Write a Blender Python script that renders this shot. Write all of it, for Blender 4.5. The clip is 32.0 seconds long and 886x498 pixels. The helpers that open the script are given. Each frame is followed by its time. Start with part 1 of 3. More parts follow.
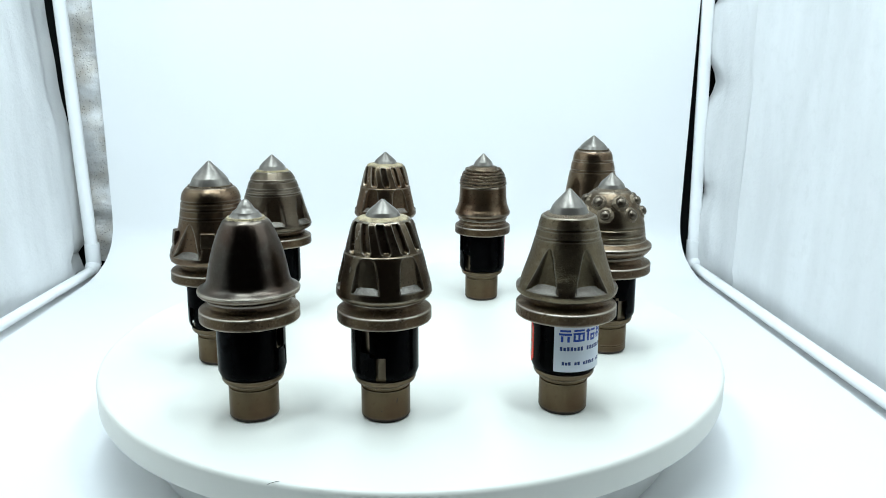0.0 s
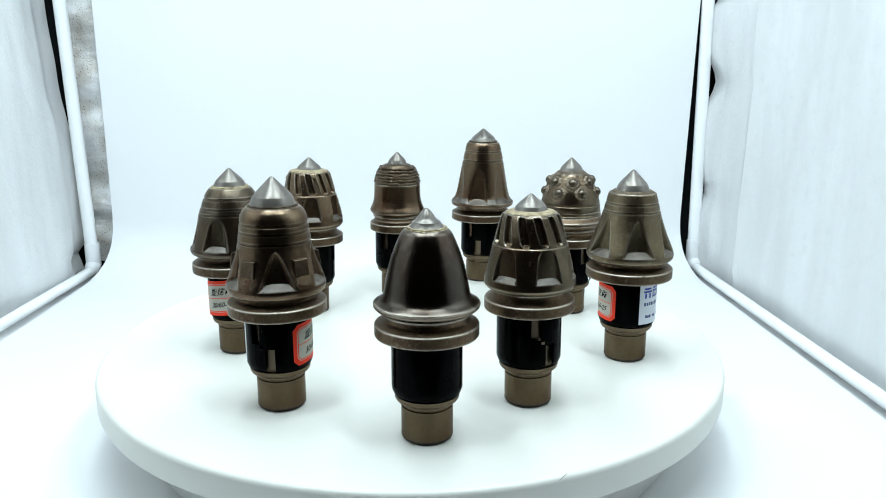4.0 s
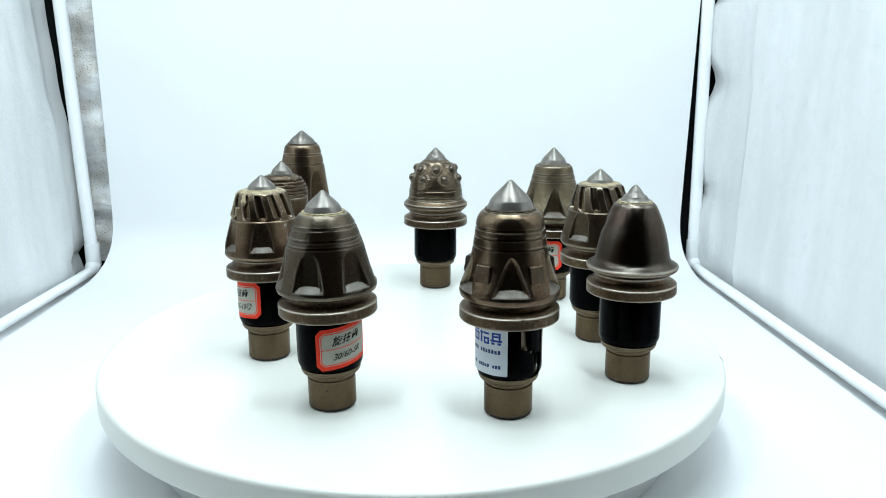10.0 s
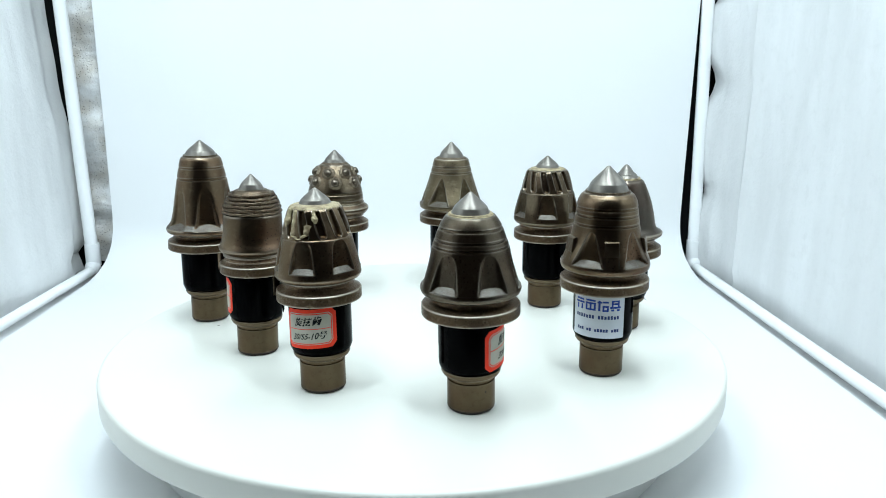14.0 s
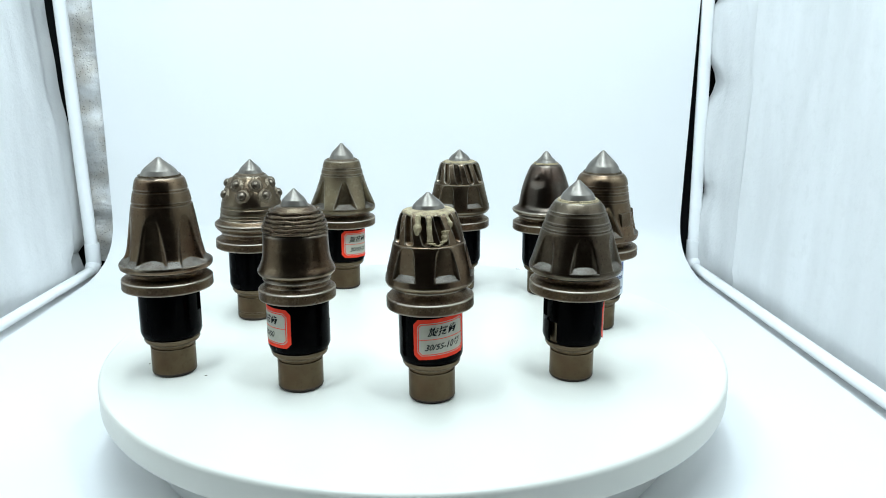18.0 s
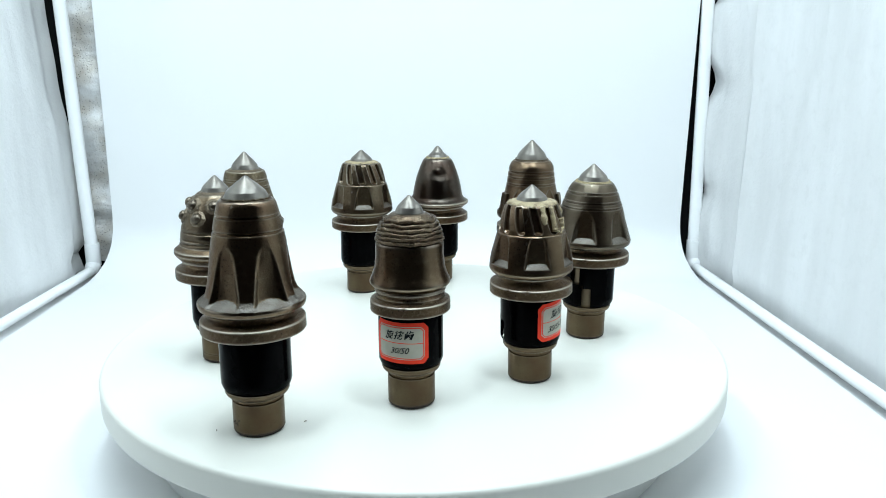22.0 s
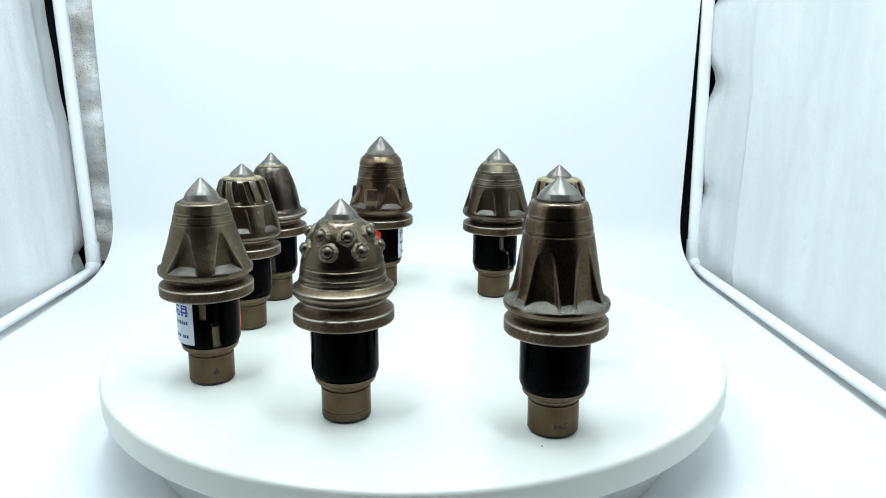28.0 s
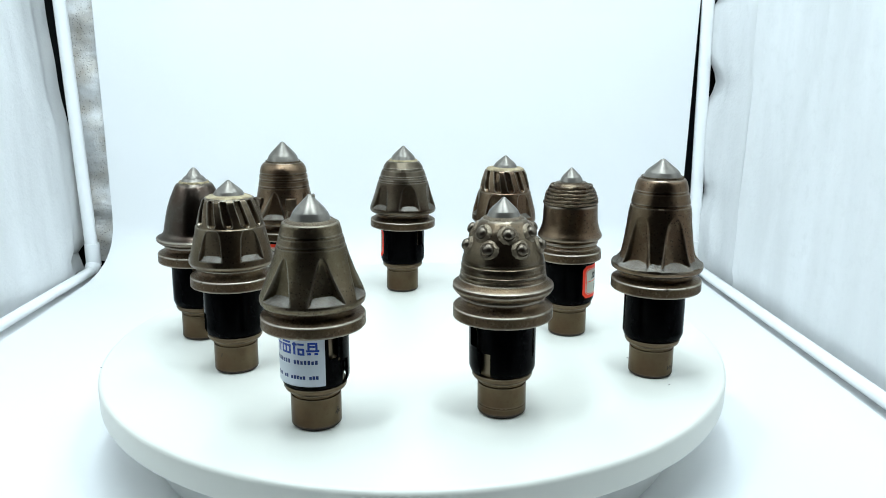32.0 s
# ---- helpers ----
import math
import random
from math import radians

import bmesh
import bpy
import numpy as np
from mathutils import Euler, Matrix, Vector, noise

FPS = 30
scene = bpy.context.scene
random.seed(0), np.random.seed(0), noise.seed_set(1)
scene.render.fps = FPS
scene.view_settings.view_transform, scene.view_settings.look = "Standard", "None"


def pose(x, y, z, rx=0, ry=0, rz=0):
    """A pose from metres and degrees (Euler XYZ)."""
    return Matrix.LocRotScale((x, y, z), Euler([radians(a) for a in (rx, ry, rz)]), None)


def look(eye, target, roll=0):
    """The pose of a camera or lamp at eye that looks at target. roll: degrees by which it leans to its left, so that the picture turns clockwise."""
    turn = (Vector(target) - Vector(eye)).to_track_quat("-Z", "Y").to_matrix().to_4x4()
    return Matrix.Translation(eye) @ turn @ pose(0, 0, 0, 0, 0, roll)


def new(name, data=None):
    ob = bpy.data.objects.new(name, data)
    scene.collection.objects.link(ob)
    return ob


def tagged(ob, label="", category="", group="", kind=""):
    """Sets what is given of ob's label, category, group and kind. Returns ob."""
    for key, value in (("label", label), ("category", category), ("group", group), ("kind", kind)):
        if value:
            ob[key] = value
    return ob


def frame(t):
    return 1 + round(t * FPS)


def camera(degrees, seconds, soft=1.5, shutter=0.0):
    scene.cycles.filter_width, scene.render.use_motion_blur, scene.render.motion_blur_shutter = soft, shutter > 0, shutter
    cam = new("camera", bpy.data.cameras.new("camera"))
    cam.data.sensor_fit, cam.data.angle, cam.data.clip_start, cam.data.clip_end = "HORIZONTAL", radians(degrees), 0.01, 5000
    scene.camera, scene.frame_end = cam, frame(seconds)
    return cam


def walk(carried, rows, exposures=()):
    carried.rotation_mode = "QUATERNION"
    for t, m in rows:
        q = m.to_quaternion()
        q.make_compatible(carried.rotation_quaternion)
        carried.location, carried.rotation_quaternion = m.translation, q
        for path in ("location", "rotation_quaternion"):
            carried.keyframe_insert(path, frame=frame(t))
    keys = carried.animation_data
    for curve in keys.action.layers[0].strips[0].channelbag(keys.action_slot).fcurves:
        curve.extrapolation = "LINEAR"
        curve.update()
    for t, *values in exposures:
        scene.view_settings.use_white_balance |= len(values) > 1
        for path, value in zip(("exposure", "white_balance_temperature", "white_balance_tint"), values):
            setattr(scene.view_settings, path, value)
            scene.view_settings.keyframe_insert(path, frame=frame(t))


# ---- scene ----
# One fixed camera before the open front of a photo light tent; a turntable carries nine drill teeth round.
cam = camera(59.74, 32.0, soft=0.95)
EYE = (0.0, -0.583, 0.2093)
CAM_POSE = pose(EYE[0], EYE[1], EYE[2], 0, 0, -2.095) @ pose(0, 0, 0, 90 - 13.368) @ pose(0, 0, 0, 0, 0, 0.136)
walk(cam, [(0.0, CAM_POSE), (32.0, CAM_POSE)], exposures=[(0.0, -2.17), (32.0, -2.17)])

# ---- light: LED bars under the tent's roof, a dim room in front ----
FLOOR = -0.065
ROOF = 0.735
world = bpy.data.worlds.new("room_air")
world.use_nodes = True
world.node_tree.nodes["Background"].inputs[0].default_value = (0.6, 0.68, 0.75, 1)
world.node_tree.nodes["Background"].inputs[1].default_value = 0.02
scene.world = world


def area_lamp(name, at, aim, sx, sy, watts, colour):
    data = bpy.data.lights.new(name, "AREA")
    data.shape, data.size, data.size_y = "RECTANGLE", sx, sy
    data.energy, data.color = watts, colour
    ob = new(name, data)
    ob.matrix_world = look(at, aim)
    return ob


COOL = (0.752, 0.916, 1.0)
# two unseen bars across the roof, one near the open front and one over the middle; each is split into two lamps, turned
# outwards to brighten the side cloths
LED_BARS = ((-0.29, 0.20, 13.0), (0.04, 0.0, 8.5))
for y, aim_y, watts in LED_BARS:
    for side in (-1, 1):
        area_lamp("led_bar_lamp", (-0.02 + side * 0.16, y, ROOF - 0.060), (-0.02 + side * 0.46, y + aim_y, ROOF - 0.60), 0.30, 0.08, watts, COOL)


# ---- materials ----
def shader(name, colour, rough, metal=0.0, spots=0.0, scale=60.0, bump=0.0, bump_scale=300.0, tint=None, spread=0.12, coat=0.0, patina=None, patina_amount=0.0, specular=0.5, wear=None, relief=0.001, dots=None, dot_scale=210.0, lumps=0.0, lump_scale=260.0, streak=None, wear_amount=0.38, dirt=(0.10, 0.064, 0.040)):
    """A surface with coarse colour variation, fine grain, uneven gloss and fine relief; sizes per metre."""
    m = bpy.data.materials.new(name)
    m.use_nodes = True
    nt = m.node_tree
    n, l = nt.nodes, nt.links
    b = n["Principled BSDF"]
    b.inputs["Coat Weight"].default_value = coat
    b.inputs["Specular IOR Level"].default_value = specular
    co = n.new("ShaderNodeTexCoord")
    big = n.new("ShaderNodeTexNoise")
    big.inputs["Scale"].default_value, big.inputs["Detail"].default_value = scale, 5
    fine = n.new("ShaderNodeTexNoise")
    fine.inputs["Scale"].default_value, fine.inputs["Detail"].default_value = scale * 9, 8
    fine.inputs["Roughness"].default_value = 0.62
    for t in (big, fine):
        l.new(co.outputs["Object"], t.inputs["Vector"])
    if streak:
        # long upright smears, as on hung cloth
        mp = n.new("ShaderNodeMapping")
        mp.inputs["Scale"].default_value = streak
        l.new(co.outputs["Object"], mp.inputs["Vector"])
        l.new(mp.outputs["Vector"], big.inputs["Vector"])
    mix = n.new("ShaderNodeMix")
    mix.data_type = "RGBA"
    mix.inputs["A"].default_value = (*colour, 1)
    mix.inputs["B"].default_value = (*(tint or [c * (1 - spots) for c in colour]), 1)
    ramp = n.new("ShaderNodeValToRGB")
    ramp.color_ramp.elements[0].position, ramp.color_ramp.elements[1].position = 0.38, 0.66
    l.new(big.outputs["Fac"], ramp.inputs["Fac"])
    l.new(ramp.outputs["Color"], mix.inputs["Factor"])
    last = mix.outputs["Result"]
    if patina:
        mix2 = n.new("ShaderNodeMix")
        mix2.data_type = "RGBA"
        r2 = n.new("ShaderNodeValToRGB")
        r2.color_ramp.elements[0].position, r2.color_ramp.elements[1].position = 0.52, 0.72
        l.new(fine.outputs["Fac"], r2.inputs["Fac"])
        k = n.new("ShaderNodeMath")
        k.operation = "MULTIPLY"
        k.inputs[1].default_value = patina_amount
        l.new(r2.outputs["Color"], k.inputs[0])
        l.new(k.outputs[0], mix2.inputs["Factor"])
        l.new(last, mix2.inputs["A"])
        mix2.inputs["B"].default_value = (*patina, 1)
        last = mix2.outputs["Result"]
    if dots:
        vo = n.new("ShaderNodeTexVoronoi")
        vo.inputs["Scale"].default_value = dot_scale
        l.new(co.outputs["Object"], vo.inputs["Vector"])
        r4 = n.new("ShaderNodeValToRGB")
        r4.color_ramp.elements[0].position, r4.color_ramp.elements[1].position = 0.16, 0.30
        r4.color_ramp.elements[0].color, r4.color_ramp.elements[1].color = (1, 1, 1, 1), (0, 0, 0, 1)
        l.new(vo.outputs["Distance"], r4.inputs["Fac"])
        k4 = n.new("ShaderNodeMath")
        k4.operation = "MULTIPLY"
        l.new(r4.outputs["Color"], k4.inputs[0])
        l.new(ramp.outputs["Color"], k4.inputs[1])
        mix4 = n.new("ShaderNodeMix")
        mix4.data_type = "RGBA"
        l.new(k4.outputs[0], mix4.inputs["Factor"])
        l.new(last, mix4.inputs["A"])
        mix4.inputs["B"].default_value = (*dots, 1)
        last = mix4.outputs["Result"]
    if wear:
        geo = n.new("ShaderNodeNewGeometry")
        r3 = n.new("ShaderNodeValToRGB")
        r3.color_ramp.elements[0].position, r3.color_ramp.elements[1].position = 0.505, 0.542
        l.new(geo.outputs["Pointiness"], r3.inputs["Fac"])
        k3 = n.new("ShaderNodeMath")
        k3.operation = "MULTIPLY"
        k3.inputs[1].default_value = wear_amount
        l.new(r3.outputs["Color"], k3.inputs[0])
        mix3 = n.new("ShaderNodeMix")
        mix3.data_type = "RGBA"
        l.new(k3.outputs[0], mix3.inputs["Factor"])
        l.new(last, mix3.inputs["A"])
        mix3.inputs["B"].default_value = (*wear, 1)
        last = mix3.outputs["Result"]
    l.new(last, b.inputs["Base Color"])
    rr = n.new("ShaderNodeMapRange")
    rr.inputs["To Min"].default_value = max(0.03, rough - spread)
    rr.inputs["To Max"].default_value = min(1.0, rough + spread)
    l.new(fine.outputs["Fac"], rr.inputs["Value"])
    l.new(rr.outputs["Result"], b.inputs["Roughness"])
    shine = None
    if metal > 0.8:
        # bare metal under a thin, uneven film of dull brown dirt
        b.inputs["Specular IOR Level"].default_value = 0.2
        for old in list(b.inputs["Base Color"].links):
            l.remove(old)
        b.inputs["Base Color"].default_value = (*dirt, 1)
        shine = n.new("ShaderNodeBsdfMetallic")
        shine.distribution = "BECKMANN"
        shine.inputs["Edge Tint"].default_value = (0.75, 0.72, 0.68, 1)
        l.new(last, shine.inputs["Base Color"])
        l.new(rr.outputs["Result"], shine.inputs["Roughness"])
        both = n.new("ShaderNodeMixShader")
        both.inputs["Fac"].default_value = metal
        l.new(b.outputs[0], both.inputs[1])
        l.new(shine.outputs[0], both.inputs[2])
        l.new(both.outputs[0], n["Material Output"].inputs["Surface"])
    else:
        b.inputs["Metallic"].default_value = metal
    if bump:
        rel = n.new("ShaderNodeTexNoise")
        rel.inputs["Scale"].default_value, rel.inputs["Detail"].default_value = bump_scale, 4
        l.new(co.outputs["Object"], rel.inputs["Vector"])
        height = rel.outputs["Fac"]
        if lumps:
            # shallow casting lumps and pits under the fine grain
            low = n.new("ShaderNodeTexNoise")
            low.inputs["Scale"].default_value, low.inputs["Detail"].default_value = lump_scale, 3
            low.inputs["Distortion"].default_value = 0.4
            l.new(co.outputs["Object"], low.inputs["Vector"])
            add = n.new("ShaderNodeMath")
            add.operation = "MULTIPLY_ADD"
            add.inputs[1].default_value = lumps
            l.new(low.outputs["Fac"], add.inputs[0])
            l.new(height, add.inputs[2])
            height = add.outputs[0]
        bn = n.new("ShaderNodeBump")
        bn.inputs["Strength"].default_value, bn.inputs["Distance"].default_value = bump, relief
        l.new(height, bn.inputs["Height"])
        l.new(bn.outputs["Normal"], b.inputs["Normal"])
        if shine:
            l.new(bn.outputs["Normal"], shine.inputs["Normal"])
    return m


DARK_PITS = (0.034, 0.022, 0.016)
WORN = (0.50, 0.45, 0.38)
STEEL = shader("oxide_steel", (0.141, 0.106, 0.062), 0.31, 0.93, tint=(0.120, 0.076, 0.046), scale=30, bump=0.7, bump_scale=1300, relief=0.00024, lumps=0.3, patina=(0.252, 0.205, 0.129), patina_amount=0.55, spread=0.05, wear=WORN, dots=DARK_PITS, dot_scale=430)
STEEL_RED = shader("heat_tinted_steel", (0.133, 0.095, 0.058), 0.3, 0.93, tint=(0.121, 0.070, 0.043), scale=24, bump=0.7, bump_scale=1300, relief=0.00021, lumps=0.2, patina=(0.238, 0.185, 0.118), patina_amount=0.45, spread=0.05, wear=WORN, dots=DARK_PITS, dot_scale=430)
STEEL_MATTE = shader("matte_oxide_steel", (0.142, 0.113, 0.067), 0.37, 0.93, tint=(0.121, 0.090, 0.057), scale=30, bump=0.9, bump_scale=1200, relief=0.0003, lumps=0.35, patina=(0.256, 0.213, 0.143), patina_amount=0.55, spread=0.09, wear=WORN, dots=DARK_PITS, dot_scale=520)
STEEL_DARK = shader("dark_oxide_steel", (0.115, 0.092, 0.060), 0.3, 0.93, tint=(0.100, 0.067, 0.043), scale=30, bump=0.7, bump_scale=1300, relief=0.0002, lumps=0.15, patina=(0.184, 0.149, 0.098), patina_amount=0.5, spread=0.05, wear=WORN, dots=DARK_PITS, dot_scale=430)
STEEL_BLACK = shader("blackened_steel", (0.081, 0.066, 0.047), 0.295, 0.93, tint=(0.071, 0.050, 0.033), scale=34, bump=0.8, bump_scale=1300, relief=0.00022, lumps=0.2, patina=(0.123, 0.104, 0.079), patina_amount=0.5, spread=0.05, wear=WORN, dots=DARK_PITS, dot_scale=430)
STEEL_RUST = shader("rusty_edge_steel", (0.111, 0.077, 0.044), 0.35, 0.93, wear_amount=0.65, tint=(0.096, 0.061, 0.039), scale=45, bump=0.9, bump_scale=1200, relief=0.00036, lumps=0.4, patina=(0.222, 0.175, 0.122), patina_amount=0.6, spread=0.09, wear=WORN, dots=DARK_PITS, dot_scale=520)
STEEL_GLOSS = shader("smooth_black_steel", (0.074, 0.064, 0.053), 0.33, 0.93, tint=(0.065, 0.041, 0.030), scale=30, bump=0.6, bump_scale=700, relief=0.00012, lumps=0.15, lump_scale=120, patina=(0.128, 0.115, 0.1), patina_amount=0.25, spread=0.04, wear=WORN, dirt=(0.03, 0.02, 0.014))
BEAD = shader("weld_steel", (0.135, 0.104, 0.070), 0.31, 0.85, tint=(0.081, 0.053, 0.035), scale=120, bump=1.0, bump_scale=900, relief=0.0004, lumps=1.5, patina=(0.218, 0.174, 0.121), patina_amount=0.55)
CAST = shader("rough_cast_steel", (0.136, 0.108, 0.075), 0.4, 0.95, tint=(0.098, 0.065, 0.042), scale=60, bump=0.9, bump_scale=700, relief=0.0004, lumps=1.2)
# pocket floors: rough casting grey, lightened for the light that falls on them
FLOOR_CAST_LIT = shader("rough_cast_lit_floor", (0.17, 0.158, 0.14), 0.58, 0.9, tint=(0.12, 0.105, 0.088), scale=160, bump=1.0, bump_scale=900, relief=0.0005, patina=(0.25, 0.235, 0.215), patina_amount=0.6)
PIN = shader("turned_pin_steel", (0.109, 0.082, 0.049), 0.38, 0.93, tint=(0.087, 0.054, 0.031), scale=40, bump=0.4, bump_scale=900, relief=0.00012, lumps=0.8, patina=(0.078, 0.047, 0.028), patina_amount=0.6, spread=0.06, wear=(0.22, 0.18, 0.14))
CARBIDE = shader("carbide", (0.196, 0.176, 0.151), 0.35, 0.72, tint=(0.14, 0.128, 0.112), scale=110, bump=0.3, bump_scale=600, relief=0.00012, patina=(0.10, 0.092, 0.085), patina_amount=0.4, spread=0.05)
PALE_WELD = shader("pale_weld", (0.185, 0.145, 0.098), 0.45, 0.6, tint=(0.11, 0.08, 0.052), scale=160, bump=0.9, bump_scale=900, relief=0.0004, lumps=1.0)
BUTTON = shader("dark_button_metal", (0.14, 0.117, 0.092), 0.4, 0.9, tint=(0.08, 0.065, 0.05), scale=150, bump=0.4, bump_scale=700, relief=0.0002)
BRAZE = shader("braze_flux", (0.40, 0.325, 0.19), 0.5, 0.2, tint=(0.20, 0.145, 0.08), scale=220, bump=0.9, bump_scale=900)
BRAZE_DARK = shader("dark_braze", (0.125, 0.095, 0.060), 0.5, 0.5, tint=(0.080, 0.052, 0.030), scale=220, bump=0.9, bump_scale=900)
SLEEVE = shader("black_enamel", (0.0006, 0.0006, 0.0008), 0.12, 0.0, tint=(0.0015, 0.0015, 0.0018), scale=90, bump=0.04, bump_scale=500, spread=0.05, specular=0.02)
# dark brown of rusty marks, the scratch and the painted foot shade
RUST_SHADE_MARK = shader("rust_shade_mark", (0.030, 0.016, 0.009), 0.7, 0.0, spots=0.4, scale=300)
RED = shader("red_print", (0.90, 0.062, 0.03), 0.5, 0.0, tint=(0.85, 0.052, 0.024), scale=200, specular=0.12)
PAPER = shader("label_paper", (0.48, 0.455, 0.385), 0.55, 0.0, tint=(0.43, 0.405, 0.335), scale=160)
INK = shader("pen_ink", (0.012, 0.012, 0.014), 0.6, specular=0.1)
STICKER = shader("glossy_white_sticker", (0.66, 0.70, 0.76), 0.35, 0.0, tint=(0.62, 0.66, 0.73), scale=80)
BLUE = shader("blue_print", (0.012, 0.05, 0.33), 0.4)
NAVY = shader("navy_print", (0.02, 0.04, 0.16), 0.4)
PLATE = shader("ivory_plastic", (0.735, 0.722, 0.655), 0.36, 0.0, tint=(0.727, 0.713, 0.645), scale=12, bump=0.05, bump_scale=600)
SHEET = shader("white_pvc_sheet", (0.80, 0.80, 0.80), 0.55, 0.0, tint=(0.792, 0.792, 0.792), scale=8, bump=0.03, bump_scale=300)
TUBE = shader("white_tube", (0.88, 0.88, 0.88), 0.35, 0.0, tint=(0.86, 0.86, 0.86), scale=40)
SILVER = shader("silver_tent_cloth", (0.80, 0.80, 0.80), 0.45, 0.45, tint=(0.70, 0.70, 0.695), scale=9, streak=(1.0, 1.6, 0.35), bump=0.5, bump_scale=260, lumps=2.5, lump_scale=24, patina=(0.68, 0.68, 0.67), patina_amount=0.4, spread=0.08)
FOIL = shader("dimpled_foil", (0.78, 0.78, 0.78), 0.36, 0.35, tint=(0.52, 0.47, 0.41), dots=(0.035, 0.03, 0.025), dot_scale=330.0, scale=26, bump=1.0, bump_scale=420, relief=0.0006, lumps=1.0, lump_scale=90, patina=(0.50, 0.46, 0.42), patina_amount=0.25)
BLACK = shader("black_tent_cloth", (0.008, 0.008, 0.009), 0.85, 0.0, bump=0.3, bump_scale=900)
DRUM = shader("grey_plastic", (0.62, 0.62, 0.60), 0.5, spots=0.06, scale=15)
WALLPAINT = shader("room_paint", (0.03, 0.03, 0.03), 0.8, 0.0, spots=0.1, scale=3)
WOOD = shader("dark_table_wood", (0.06, 0.045, 0.035), 0.5, 0.0, spots=0.3, scale=9)


# ---- mesh helpers ----
def part(name, bm, material, parent=None, label="", smooth=True, sharp=32):
    bmesh.ops.recalc_face_normals(bm, faces=bm.faces)
    lim = radians(sharp)
    for f in bm.faces:
        f.smooth = smooth
    for e in bm.edges:
        if len(e.link_faces) == 2 and e.calc_face_angle(0) > lim:
            e.smooth = False
    me = bpy.data.meshes.new(name)
    bm.to_mesh(me)
    bm.free()
    me.materials.append(material)
    ob = new(name, me)
    if parent:
        ob.parent = parent
    if label:
        ob["label"] = label
    return ob


def box_bm(x0, x1, y0, y1, z0, z1, bevel=0.0, seg=2):
    bm = bmesh.new()
    bmesh.ops.create_cube(bm, size=1, matrix=Matrix.Translation(((x0 + x1) / 2, (y0 + y1) / 2, (z0 + z1) / 2)) @ Matrix.Diagonal((x1 - x0, y1 - y0, z1 - z0, 1)))
    if bevel:
        bmesh.ops.bevel(bm, geom=bm.edges[:], offset=bevel, segments=seg, affect="EDGES", profile=0.5)
    return bm


def ring_surface(bm, rings, close_bottom=True, close_top=True):
    rows = [[bm.verts.new(p) for p in ring] for ring in rings]
    n = len(rows[0])
    for a, b in zip(rows, rows[1:]):
        for i in range(n):
            j = (i + 1) % n
            bm.faces.new((a[i], a[j], b[j], b[i]))
    if close_bottom:
        bm.faces.new(rows[0][::-1])
    if close_top:
        bm.faces.new(rows[-1])


def pchip(points, z):
    """Smooth, never overshooting curve r(z) through (z, r) points."""
    zs, rs = [p[0] for p in points], [p[1] for p in points]
    h = [b - a for a, b in zip(zs, zs[1:])]
    d = [(rs[i + 1] - rs[i]) / h[i] for i in range(len(h))]
    m = [d[0]] + [0 if d[i - 1] * d[i] <= 0 else 2 * d[i - 1] * d[i] / (d[i - 1] + d[i]) for i in range(1, len(d))] + [d[-1]]
    i = max(0, min(len(h) - 1, sum(1 for v in zs[1:-1] if v <= z)))
    t = (z - zs[i]) / h[i]
    return ((1 + 2 * t) * (1 - t) ** 2 * rs[i] + t * (1 - t) ** 2 * h[i] * m[i] + t * t * (3 - 2 * t) * rs[i + 1] + t * t * (t - 1) * h[i] * m[i + 1])


def turned(profile, n=72, shape=None):
    """A turned solid; profile (z, r) in mm from bottom to top, shape(z, degrees, r) may cut into it."""
    bm = bmesh.new()
    rings = []
    for z, r in profile:
        ring = []
        for i in range(n):
            a = 360.0 * (i + 0.37) / n
            q = shape(z, a, r) if shape else r
            ring.append((q * math.cos(radians(a)) / 1000, q * math.sin(radians(a)) / 1000, z / 1000))
        rings.append(ring)
    ring_surface(bm, rings)
    return bm


def fine_rows(rows, step=0.5):
    """Adds rows along straight stretches, so that edge wear stays on the edges."""
    out = [rows[0]]
    for (z0, r0), (z1, r1) in zip(rows, rows[1:]):
        k = max(1, int(math.hypot(z1 - z0, r1 - r0) / step))
        out += [(z0 + (z1 - z0) * i / k, r0 + (r1 - r0) * i / k) for i in range(1, k + 1)]
    return out


def curve_rows(points, step):
    z0, z1 = points[0][0], points[-1][0]
    k = max(2, int(round((z1 - z0) / step)))
    return [(z0 + (z1 - z0) * i / k, pchip(points, z0 + (z1 - z0) * i / k)) for i in range(k + 1)]


def off(a, b):
    return (a - b + 180) % 360 - 180


def smooth01(x):
    x = max(0.0, min(1.0, x))
    return x * x * (3 - 2 * x)


def wobble(z, a, s=1.0, seed=0.0):
    v = Vector((math.cos(radians(a)) * 3 * s + seed, math.sin(radians(a)) * 3 * s, z * 0.16 * s))
    return noise.noise(v)


def tube_bm(a, b, r, n=20):
    a, b = Vector(a), Vector(b)
    q = Vector((0, 0, 1)).rotation_difference((b - a).normalized()).to_matrix()
    bm = bmesh.new()
    k = 10
    ring_surface(bm, [[a.lerp(b, i / k) + q @ Vector((r * math.cos(math.tau * j / n), r * math.sin(math.tau * j / n), 0)) for j in range(n)] for i in range(k + 1)])
    return bm


# ---- the tent ----
def structure(name, bm, material, label, category, smooth=True):
    return tagged(part(name, bm, material, smooth=smooth), label, category, kind="structure")


SHEET_BACK, FRONT = 0.440, -0.40


